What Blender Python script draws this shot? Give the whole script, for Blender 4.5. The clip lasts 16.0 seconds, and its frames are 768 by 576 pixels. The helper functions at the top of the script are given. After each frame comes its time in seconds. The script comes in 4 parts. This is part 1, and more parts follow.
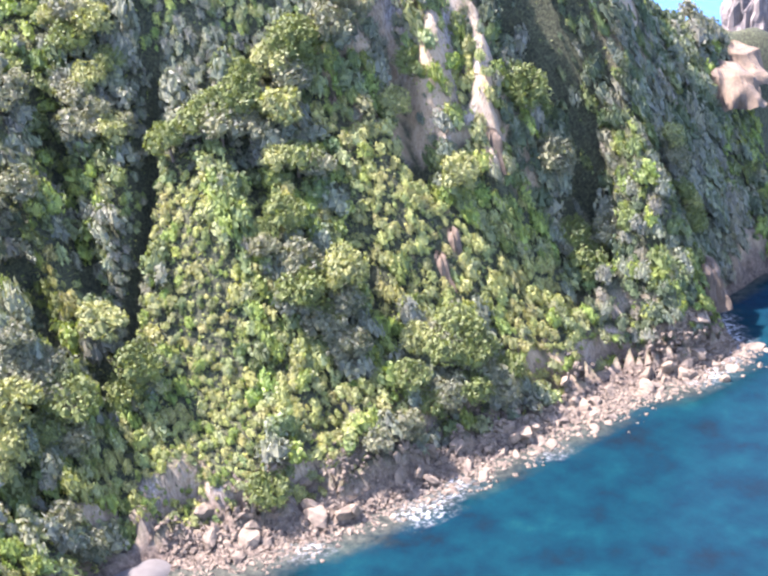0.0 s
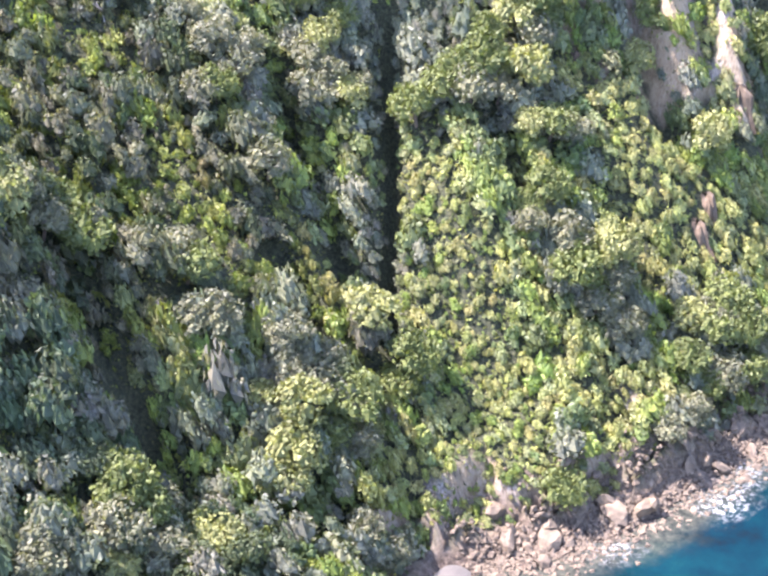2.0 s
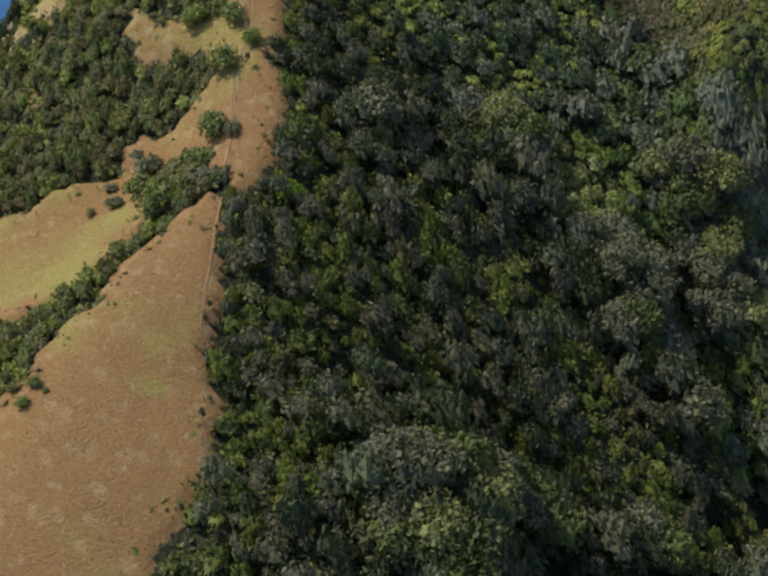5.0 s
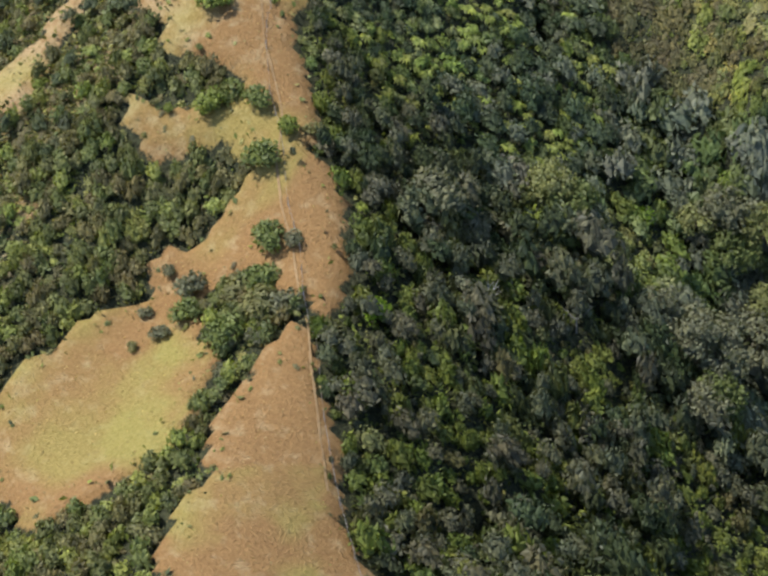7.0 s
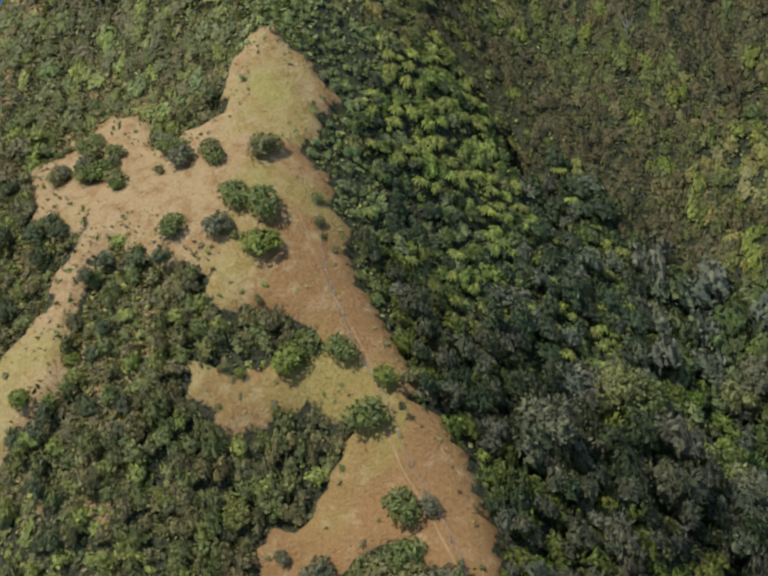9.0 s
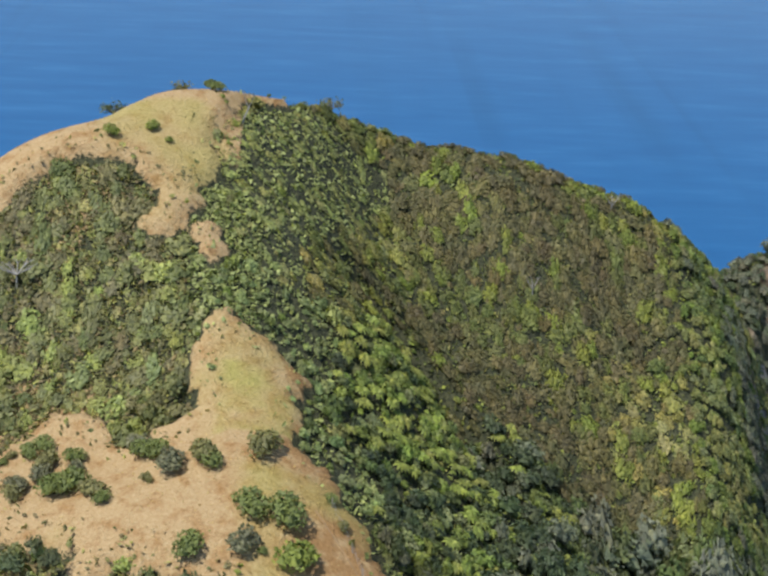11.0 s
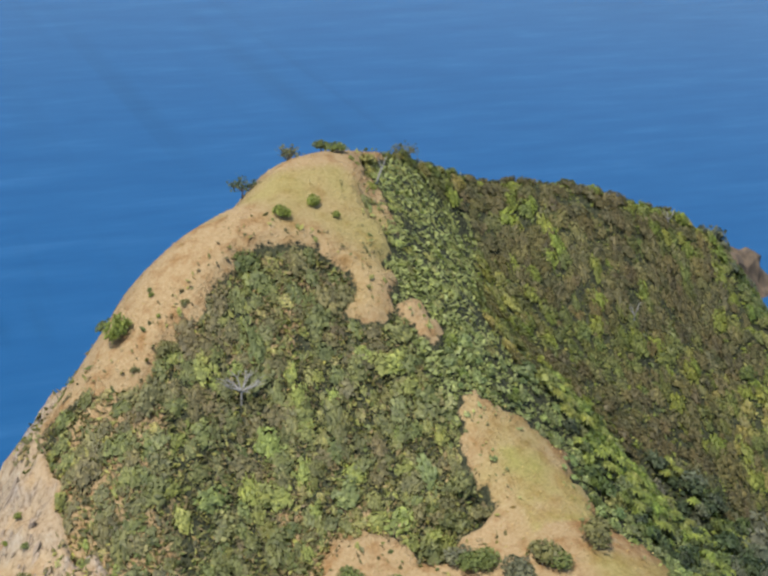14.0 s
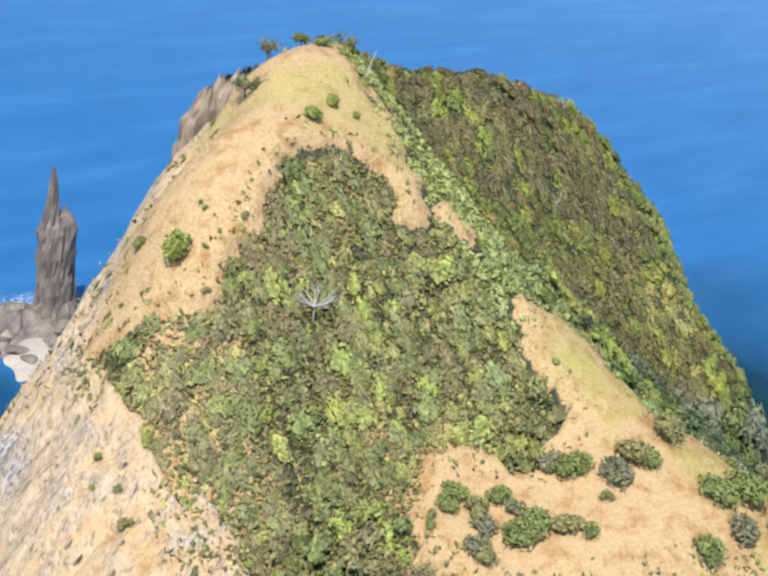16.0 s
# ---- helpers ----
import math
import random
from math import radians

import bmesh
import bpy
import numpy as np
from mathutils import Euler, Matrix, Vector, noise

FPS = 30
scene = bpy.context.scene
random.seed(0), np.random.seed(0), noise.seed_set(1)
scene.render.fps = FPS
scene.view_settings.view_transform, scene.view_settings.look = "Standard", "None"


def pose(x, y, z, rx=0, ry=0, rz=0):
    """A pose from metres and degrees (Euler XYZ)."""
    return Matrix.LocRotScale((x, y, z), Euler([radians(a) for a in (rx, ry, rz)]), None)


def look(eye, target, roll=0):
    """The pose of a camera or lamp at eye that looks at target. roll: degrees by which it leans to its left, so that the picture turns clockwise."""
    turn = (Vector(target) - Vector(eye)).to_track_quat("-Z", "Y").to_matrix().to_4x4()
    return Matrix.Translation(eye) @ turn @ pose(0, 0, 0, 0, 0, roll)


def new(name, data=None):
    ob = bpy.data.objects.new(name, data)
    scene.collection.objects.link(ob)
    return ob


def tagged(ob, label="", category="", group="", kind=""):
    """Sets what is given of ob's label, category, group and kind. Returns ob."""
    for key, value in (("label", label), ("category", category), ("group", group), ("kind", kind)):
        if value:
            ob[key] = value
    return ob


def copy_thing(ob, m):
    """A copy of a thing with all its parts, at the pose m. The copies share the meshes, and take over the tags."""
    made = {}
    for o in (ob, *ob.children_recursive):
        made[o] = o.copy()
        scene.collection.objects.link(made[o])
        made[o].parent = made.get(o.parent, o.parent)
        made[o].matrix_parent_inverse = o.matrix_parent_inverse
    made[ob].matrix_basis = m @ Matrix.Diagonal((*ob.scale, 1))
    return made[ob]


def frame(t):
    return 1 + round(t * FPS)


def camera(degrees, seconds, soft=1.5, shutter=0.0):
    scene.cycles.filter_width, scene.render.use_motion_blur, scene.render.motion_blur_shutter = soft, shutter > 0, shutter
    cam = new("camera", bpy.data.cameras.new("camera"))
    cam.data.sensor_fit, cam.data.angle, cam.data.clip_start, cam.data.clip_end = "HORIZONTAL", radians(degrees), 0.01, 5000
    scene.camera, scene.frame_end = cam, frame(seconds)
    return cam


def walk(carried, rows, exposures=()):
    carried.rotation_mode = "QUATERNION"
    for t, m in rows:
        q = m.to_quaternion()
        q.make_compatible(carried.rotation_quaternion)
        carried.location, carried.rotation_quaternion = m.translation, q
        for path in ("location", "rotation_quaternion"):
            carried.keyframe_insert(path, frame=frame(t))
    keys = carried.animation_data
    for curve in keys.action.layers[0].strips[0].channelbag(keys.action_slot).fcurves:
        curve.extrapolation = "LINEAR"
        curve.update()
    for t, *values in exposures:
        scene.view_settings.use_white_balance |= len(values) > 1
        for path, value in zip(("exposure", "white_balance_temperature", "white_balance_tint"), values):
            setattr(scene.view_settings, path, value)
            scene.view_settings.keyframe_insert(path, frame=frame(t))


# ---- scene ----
cam = camera(28.62, 16.0, soft=2.7)
PATH = [
    (0, (242.34, 70.53, 135.40), (166.56, 123.74, 97.64), -6.82),
    (0.5, (227.38, 59.88, 136.52), (154.73, 114.64, 95.01), -5.09),
    (1, (212.45, 50.63, 138.61), (141.42, 104.21, 92.95), -6.25),
    (1.5, (197.53, 42.58, 141.47), (126.65, 97.45, 97.15), -6.77),
    (2, (182.61, 35.56, 144.97), (112.77, 92.04, 101.01), -6.24),
    (2.5, (167.67, 29.44, 148.95), (97.81, 85.47, 104.45), -5.74),
    (3, (152.70, 24.08, 153.29), (81.70, 80.72, 111.46), -6.43),
    (3.5, (137.69, 19.40, 157.87), (68.16, 76.90, 114.76), -5.76),
    (4, (122.63, 15.31, 162.59), (53.21, 73.18, 119.79), -5.76),
    (4.2, (116.58, 13.82, 164.50), (46.00, 71.18, 122.94), -5.54),
    (5.25, (84.71, 7.33, 174.45), (23.64, 71.74, 128.39), -4.09),
    (6.3, (52.55, 2.88, 183.85), (1.98, 73.07, 133.70), -2.18),
    (6.5, (46.40, 2.25, 185.55), (-1.53, 73.04, 133.67), -2.15),
    (7, (30.97, 1.02, 189.61), (-14.46, 73.73, 138.13), -2.98),
    (7.5, (15.50, 0.26, 193.40), (-26.64, 76.31, 144.00), -4.15),
    (8, (0.00, 0.00, 196.89), (-37.88, 79.05, 148.76), -4.76),
    (8.5, (-15.52, 0.27, 200.08), (-48.06, 80.84, 150.59), -3.75),
    (9, (-31.04, 1.10, 202.95), (-55.41, 85.29, 154.80), -2.90),
    (9.5, (-46.54, 2.53, 205.50), (-61.13, 90.04, 159.34), -0.84),
    (10, (-61.99, 4.60, 207.72), (-69.93, 96.18, 168.35), 0.68),
    (10.2, (-68.15, 5.61, 208.51), (-72.52, 98.10, 170.75), 2.36),
    (11.25, (-100.20, 12.75, 211.86), (-91.82, 105.10, 174.42), 1.90),
    (12.3, (-131.48, 23.13, 213.87), (-110.51, 113.55, 176.66), 1.43),
    (12.5, (-137.32, 25.49, 214.11), (-115.48, 115.42, 176.21), 1.45),
    (13, (-151.70, 31.92, 214.52), (-125.49, 120.72, 176.73), 1.98),
    (13.5, (-165.73, 39.11, 214.66), (-135.53, 126.82, 177.30), 1.53),
    (14, (-179.35, 47.03, 214.54), (-142.42, 131.87, 176.59), 2.64),
    (14.5, (-192.49, 55.66, 214.17), (-147.10, 136.28, 176.23), 4.70),
    (15, (-205.09, 64.93, 213.56), (-154.02, 139.53, 170.83), 5.70),
    (15.5, (-217.06, 74.79, 212.71), (-162.08, 147.03, 170.78), 6.33),
    (16, (-228.32, 85.14, 211.62), (-166.68, 150.73, 168.06), 8.89),
]
EXPOSURES = [(0, 2.95, 6150, 32), (2.4, 2.85, 6150, 32), (3.0, 2.3, 6200, 27), (3.4, 1.0, 6500, 18), (4.0, -0.35, 6500, 14), (4.2, -0.35, 6500, 12), (6.3, 0.65, 6400, 10), (8, 0.15, 6400, 10), (9, 0.05, 6400, 10), (10, 0.45, 6400, 10), (12.5, 0.5, 6500, 12), (13, 0.5, 6500, 12), (13.5, 0.4, 6500, 12), (14, 0.4, 6500, 12), (14.5, 0.65, 6400, 12), (15, 0.9, 6400, 12), (16, 1.08, 6400, 12)]
walk(cam, [(t, look(eye, target, roll)) for t, eye, target, roll in PATH], EXPOSURES)

# ---------------------------------------------------------------- light
SUN_DIR = Vector((-0.80, -0.60, 1.85)).normalized()
world = bpy.data.worlds.new("sky")
world.use_nodes = True
scene.world = world
wn = world.node_tree.nodes
sky = wn.new("ShaderNodeTexSky")
sky.sky_type = "NISHITA"
sky.sun_disc = False
sky.sun_elevation = math.asin(SUN_DIR.z)
sky.sun_rotation = math.atan2(SUN_DIR.x, SUN_DIR.y)
sky.dust_density = 1.0
wn["Background"].inputs["Strength"].default_value = 0.135
world.node_tree.links.new(sky.outputs["Color"], wn["Background"].inputs["Color"])
sun_data = bpy.data.lights.new("sun", "SUN")
sun_data.energy = 4.4
sun_data.angle = radians(0.55)
sun_data.color = (1.0, 0.95, 0.86)
sun = new("sun", sun_data)
sun.matrix_world = look(SUN_DIR * 900, (0, 0, 0))


# ---------------------------------------------------------------- materials
def material(name):
    m = bpy.data.materials.new(name)
    m.use_nodes = True
    t = m.node_tree
    return m, t, t.nodes["Principled BSDF"]


def node(t, kind, **sockets):
    n = t.nodes.new(kind)
    for key, value in sockets.items():
        n.inputs[key.replace("_", " ")].default_value = value
    return n


def noise_tex(t, scale, detail=4.0, rough=0.55, vector=None):
    n = node(t, "ShaderNodeTexNoise", Scale=scale, Detail=detail, Roughness=rough)
    if vector is not None:
        t.links.new(vector, n.inputs["Vector"])
    return n.outputs["Fac"]


def ramp(t, fac, stops):
    n = t.nodes.new("ShaderNodeValToRGB")
    e = n.color_ramp.elements
    while len(e) < len(stops):
        e.new(0.5)
    for i, (pos, col) in enumerate(stops):
        e[i].position = pos
        e[i].color = (*col, 1) if len(col) == 3 else col
    t.links.new(fac, n.inputs["Fac"])
    return n.outputs["Color"]


def mix(t, fac, a, b, kind="MIX"):
    n = t.nodes.new("ShaderNodeMix")
    n.data_type, n.blend_type = "RGBA", kind
    for socket, value in ((n.inputs[0], fac), (n.inputs[6], a), (n.inputs[7], b)):
        if isinstance(value, (int, float)):
            socket.default_value = value
        elif isinstance(value, tuple):
            socket.default_value = (*value, 1)
        else:
            t.links.new(value, socket)
    return n.outputs[2]


def bump(t, b, height, strength, distance):
    n = node(t, "ShaderNodeBump", Strength=strength, Distance=distance)
    t.links.new(height, n.inputs["Height"])
    t.links.new(n.outputs["Normal"], b.inputs["Normal"])


def obj_coords(t):
    return t.nodes.new("ShaderNodeTexCoord").outputs["Object"]


def attribute(t, name):
    n = t.nodes.new("ShaderNodeAttribute")
    n.attribute_name = name
    return n


def math_node(t, op, a, b=0.0):
    n = t.nodes.new("ShaderNodeMath")
    n.operation = op
    for socket, value in zip(n.inputs, (a, b)):
        if isinstance(value, (int, float)):
            socket.default_value = value
        else:
            t.links.new(value, socket)
    return n.outputs[0]


def leaf_material(name, base=None, spread=0.36):
    """Leaves: a tint for each plant (or one base colour), and a shade of its own for each spray of leaves."""
    m, t, b = material(name)
    geo = t.nodes.new("ShaderNodeNewGeometry")
    rnd = geo.outputs["Random Per Island"]
    col = attribute(t, "tint").outputs["Color"] if base is None else None
    if base is not None:
        info = t.nodes.new("ShaderNodeObjectInfo")
        col = mix(t, info.outputs["Random"], tuple(c * 0.8 for c in base), tuple(c * 1.2 for c in base))
    col = mix(t, 1.0, col, ramp(t, rnd, [(0.0, (1 - spread, 1 - spread, 1 - spread)), (0.6, (1.0, 1.0, 1.0)), (1.0, (1 + spread * 0.9, 1 + spread * 0.75, 1 + spread * 0.3))]), "MULTIPLY")
    patch = noise_tex(t, 0.9, 3.0, vector=obj_coords(t))
    col = mix(t, 1.0, col, ramp(t, patch, [(0.3, (0.8, 0.82, 0.8)), (0.7, (1.15, 1.12, 1.0))]), "MULTIPLY")
    leafy = noise_tex(t, 3.4, 4.0, 0.7, geo.outputs["Position"])
    col = mix(t, 1.0, col, ramp(t, leafy, [(0.3, (0.72, 0.74, 0.78)), (0.5, (1.0, 1.0, 1.0)), (0.7, (1.3, 1.27, 1.15))]), "MULTIPLY")
    t.links.new(col, b.inputs["Base Color"])
    b.inputs["Roughness"].default_value = 0.55
    b.inputs["Specular IOR Level"].default_value = 0.3
    trans = t.nodes.new("ShaderNodeBsdfTranslucent")
    t.links.new(mix(t, 1.0, col, (1.25, 1.3, 0.5), "MULTIPLY"), trans.inputs["Color"])
    both = t.nodes.new("ShaderNodeMixShader")
    both.inputs[0].default_value = 0.3
    t.links.new(b.outputs[0], both.inputs[1])
    t.links.new(trans.outputs[0], both.inputs[2])
    t.links.new(both.outputs[0], t.nodes["Material Output"].inputs["Surface"])
    return m


def ground_material():
    m, t, b = material("ground")
    xyz = obj_coords(t)
    zone = attribute(t, "zone").outputs["Color"]
    sep = t.nodes.new("ShaderNodeSeparateColor")
    t.links.new(zone, sep.inputs[0])
    fine, mid, big = noise_tex(t, 2.2, 6.0, 0.7, xyz), noise_tex(t, 0.45, 5.0, 0.6, xyz), noise_tex(t, 0.09, 4.0, 0.55, xyz)
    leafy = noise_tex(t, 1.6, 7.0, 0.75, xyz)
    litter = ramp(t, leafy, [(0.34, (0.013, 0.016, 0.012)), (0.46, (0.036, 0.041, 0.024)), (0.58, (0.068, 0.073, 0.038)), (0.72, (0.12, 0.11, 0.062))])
    # dry pasture: straw, bleached tufts, brown patches and green flushes
    straw = ramp(t, fine, [(0.25, (0.285, 0.19, 0.092)), (0.5, (0.37, 0.266, 0.138)), (0.75, (0.44, 0.34, 0.195))])
    brown = ramp(t, fine, [(0.3, (0.215, 0.122, 0.050)), (0.7, (0.33, 0.200, 0.085))])
    place = t.nodes.new("ShaderNodeSeparateXYZ")
    t.links.new(xyz, place.inputs[0])
    grazed = t.nodes.new("ShaderNodeMapRange")
    grazed.inputs["From Min"].default_value, grazed.inputs["From Max"].default_value, grazed.inputs["To Max"].default_value = -104.0, -84.0, 0.16
    grazed.inputs["To Min"].default_value = -0.07
    t.links.new(place.outputs[0], grazed.inputs["Value"])
    grass = mix(t, ramp(t, math_node(t, "ADD", mid, grazed.outputs["Result"]), [(0.42, (0, 0, 0)), (0.62, (1, 1, 1))]), straw, brown)
    green = ramp(t, fine, [(0.25, (0.20, 0.195, 0.045)), (0.75, (0.38, 0.345, 0.11))])
    flush = math_node(t, "MULTIPLY", sep.outputs[2], ramp(t, big, [(0.35, (0.15, 0.15, 0.15)), (0.6, (1, 1, 1))]))
    grass = mix(t, flush, grass, green)
    # rock: pale weathered faces with dark vertical streaks and ochre stains
    stretch = t.nodes.new("ShaderNodeMapping")
    stretch.inputs["Scale"].default_value = (1.0, 1.0, 0.2)
    t.links.new(xyz, stretch.inputs["Vector"])
    coarse = noise_tex(t, 0.75, 9.0, 0.75, stretch.outputs["Vector"])
    grain = noise_tex(t, 2.6, 6.0, 0.7, stretch.outputs["Vector"])
    streak = mix(t, 0.55, coarse, grain)
    tan_rock = ramp(t, streak, [(0.40, (0.10, 0.08, 0.06)), (0.45, (0.27, 0.205, 0.135)), (0.51, (0.36, 0.285, 0.19)), (0.6, (0.43, 0.36, 0.26))])
    grey_rock = ramp(t, grain, [(0.38, (0.07, 0.066, 0.064)), (0.48, (0.21, 0.195, 0.18)), (0.6, (0.38, 0.355, 0.325))])
    rock = mix(t, ramp(t, noise_tex(t, 0.11, 5.0, 0.65, stretch.outputs["Vector"]), [(0.52, (0, 0, 0)), (0.64, (1, 1, 1))]), tan_rock, grey_rock)
    rock = mix(t, ramp(t, big, [(0.45, (0, 0, 0)), (0.65, (0.75, 0.75, 0.75))]), rock, mix(t, 0.6, rock, (0.40, 0.28, 0.15)))
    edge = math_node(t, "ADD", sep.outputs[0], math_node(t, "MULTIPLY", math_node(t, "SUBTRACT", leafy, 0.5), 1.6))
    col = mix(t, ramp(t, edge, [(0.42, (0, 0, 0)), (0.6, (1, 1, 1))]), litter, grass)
    col = mix(t, sep.outputs[1], col, rock)
    # wet brown shingle at the sea; its dark colour also paints low cliffs' shade
    shingle_and_shade = ramp(t, noise_tex(t, 1.3, 7.0, 0.75, xyz), [(0.35, (0.022, 0.018, 0.014)), (0.5, (0.075, 0.058, 0.044)), (0.65, (0.15, 0.118, 0.09))])
    col = mix(t, math_node(t, "MULTIPLY", sep.outputs[1], sep.outputs[2]), col, shingle_and_shade)
    t.links.new(col, b.inputs["Base Color"])
    b.inputs["Roughness"].default_value = 0.9
    b.inputs["Specular IOR Level"].default_value = 0.15
    bump(t, b, mix(t, sep.outputs[1], mix(t, 0.4, fine, mid), streak), 1.0, 0.8)
    return m


def rock_material(name, dark, light, scale=0.8):
    m, t, b = material(name)
    xyz = obj_coords(t)
    info = t.nodes.new("ShaderNodeObjectInfo")
    stretch = t.nodes.new("ShaderNodeMapping")
    stretch.inputs["Scale"].default_value = (1.0, 1.0, 0.22)
    t.links.new(xyz, stretch.inputs["Vector"])
    a = noise_tex(t, scale, 8.0, 0.65, stretch.outputs["Vector"])
    fine = noise_tex(t, scale * 6, 5.0, 0.6, xyz)
    col = ramp(t, a, [(0.3, dark), (0.5, tuple((x + y) / 2 for x, y in zip(dark, light))), (0.7, light)])
    col = mix(t, 1.0, col, ramp(t, fine, [(0.3, (0.75, 0.73, 0.7)), (0.7, (1.15, 1.12, 1.1))]), "MULTIPLY")
    col = mix(t, 1.0, col, ramp(t, info.outputs["Random"], [(0.0, (0.7, 0.68, 0.66)), (1.0, (1.2, 1.13, 1.05))]), "MULTIPLY")
    t.links.new(col, b.inputs["Base Color"])
    b.inputs["Roughness"].default_value = 0.85
    bump(t, b, mix(t, 0.5, a, fine), 0.9, 0.3)
    return m


def sea_material():
    m, t, b = material("sea_water")
    xyz = obj_coords(t)
    sep = t.nodes.new("ShaderNodeSeparateColor")
    t.links.new(attribute(t, "depth").outputs["Color"], sep.inputs[0])
    swell = t.nodes.new("ShaderNodeMapping")
    swell.inputs["Rotation"].default_value = (0, 0, radians(-38))
    swell.inputs["Scale"].default_value = (0.25, 1.0, 1.0)
    t.links.new(xyz, swell.inputs["Vector"])
    long_swell = noise_tex(t, 0.06, 5.0, 0.6, swell.outputs["Vector"])
    deep = ramp(t, long_swell, [(0.3, (0.010, 0.066, 0.172)), (0.55, (0.013, 0.076, 0.190)), (0.75, (0.020, 0.092, 0.214))])
    patch = noise_tex(t, 0.10, 6.0, 0.62, xyz)
    shoal_and_reflection = ramp(t, patch, [(0.30, (0.003, 0.006, 0.007)), (0.44, (0.0015, 0.0105, 0.0150)), (0.60, (0.0015, 0.0165, 0.0205)), (0.76, (0.003, 0.028, 0.0270))])
    col = mix(t, sep.outputs[0], deep, shoal_and_reflection)
    bed = ramp(t, noise_tex(t, 0.7, 5.0, 0.65, xyz), [(0.35, (0.015, 0.018, 0.016)), (0.6, (0.05, 0.052, 0.04)), (0.75, (0.11, 0.095, 0.07))])
    col = mix(t, sep.outputs[2], col, bed)
    lace = noise_tex(t, 0.9, 9.0, 0.78, xyz)
    wash = math_node(t, "MULTIPLY", sep.outputs[1], ramp(t, lace, [(0.49, (0, 0, 0)), (0.66, (1, 1, 1))]))
    col = mix(t, wash, col, (0.80, 0.82, 0.82))
    t.links.new(col, b.inputs["Base Color"])
    t.links.new(math_node(t, "MULTIPLY_ADD", wash, 0.6), b.inputs["Roughness"])
    rough = t.nodes.new("ShaderNodeMapRange")
    rough.inputs["To Min"].default_value, rough.inputs["To Max"].default_value = 0.22, 0.8
    t.links.new(wash, rough.inputs["Value"])
    t.links.new(rough.outputs["Result"], b.inputs["Roughness"])
    b.inputs["IOR"].default_value = 1.33
    b.inputs["Specular IOR Level"].default_value = 0.07
    ripples = mix(t, 0.35, noise_tex(t, 0.25, 6.0, 0.6, swell.outputs["Vector"]), long_swell)
    bump(t, b, ripples, 0.22, 1.0)
    return m


def plain(name, color, rough=0.6, metal=0.0, vary=0.15, scale=3.0):
    m, t, b = material(name)
    n = noise_tex(t, scale, 6.0, 0.65, obj_coords(t))
    lo, hi = tuple(c * (1 - vary) for c in color), tuple(min(1.0, c * (1 + vary)) for c in color)
    t.links.new(ramp(t, n, [(0.3, lo), (0.7, hi)]), b.inputs["Base Color"])
    b.inputs["Roughness"].default_value, b.inputs["Metallic"].default_value = rough, metal
    bump(t, b, n, 0.25, 0.02)
    return m


LEAVES = leaf_material("leaves")
GROUND = ground_material()
SEA = sea_material()
BOULDER = rock_material("boulder_rock", (0.05, 0.042, 0.031), (0.198, 0.163, 0.117), 0.9)
STACK_ROCK = rock_material("stack_rock", (0.045, 0.045, 0.048), (0.20, 0.185, 0.17), 0.3)
CRAG_ROCK = rock_material("crag_rock", (0.085, 0.075, 0.063), (0.29, 0.245, 0.19), 0.6)
SPUR_ROCK = rock_material("spur_rock", (0.045, 0.038, 0.03), (0.165, 0.128, 0.085), 0.6)
BARK = plain("bark", (0.13, 0.10, 0.075), 0.9, vary=0.35)
DEADWOOD = plain("dead_wood", (0.21, 0.205, 0.185), 0.85, vary=0.3)
SAND = plain("beach_sand", (0.066, 0.061, 0.053), 0.9, vary=0.18, scale=0.6)
POST_WOOD = plain("post_wood", (0.24, 0.20, 0.16), 0.85, vary=0.3)
WIRE = plain("fence_wire", (0.35, 0.35, 0.36), 0.45, 0.9, vary=0.1)


# ---------------------------------------------------------------- numbers that grow the land
def lattice(ix, iy, seed):
    h = (ix.astype(np.int64) * 374761393 + iy.astype(np.int64) * 668265263 + seed * 974711) & 0x7FFFFFFF
    h = ((h ^ (h >> 13)) * 1274126177) & 0x7FFFFFFF
    return ((h ^ (h >> 16)) & 0xFFFF) / 65535.0


def value_noise(x, y, seed=0):
    ix, iy = np.floor(x), np.floor(y)
    fx, fy = x - ix, y - iy
    fx, fy = fx * fx * (3 - 2 * fx), fy * fy * (3 - 2 * fy)
    a, b = lattice(ix, iy, seed), lattice(ix + 1, iy, seed)
    c, d = lattice(ix, iy + 1, seed), lattice(ix + 1, iy + 1, seed)
    return (a + (b - a) * fx) * (1 - fy) + (c + (d - c) * fx) * fy


def fbm(x, y, octaves=4, seed=0):
    total, amp = 0.0, 0.5
    for k in range(octaves):
        total = total + amp * (value_noise(x * 2**k, y * 2**k, seed + k) - 0.5)
        amp *= 0.5
    return total * 2


def ridged(x, y, octaves=4, seed=0):
    total, amp = 0.0, 0.5
    for k in range(octaves):
        total = total + amp * (1 - np.abs(2 * value_noise(x * 2**k, y * 2**k, seed + k) - 1))
        amp *= 0.5
    return total


def inside(poly, x, y):
    hit = np.zeros(np.shape(x), bool)
    for (x0, y0), (x1, y1) in zip(poly, poly[1:] + poly[:1]):
        if y0 != y1:
            hit ^= ((y0 > y) != (y1 > y)) & (x < (x1 - x0) * (y - y0) / (y1 - y0) + x0)
    return hit


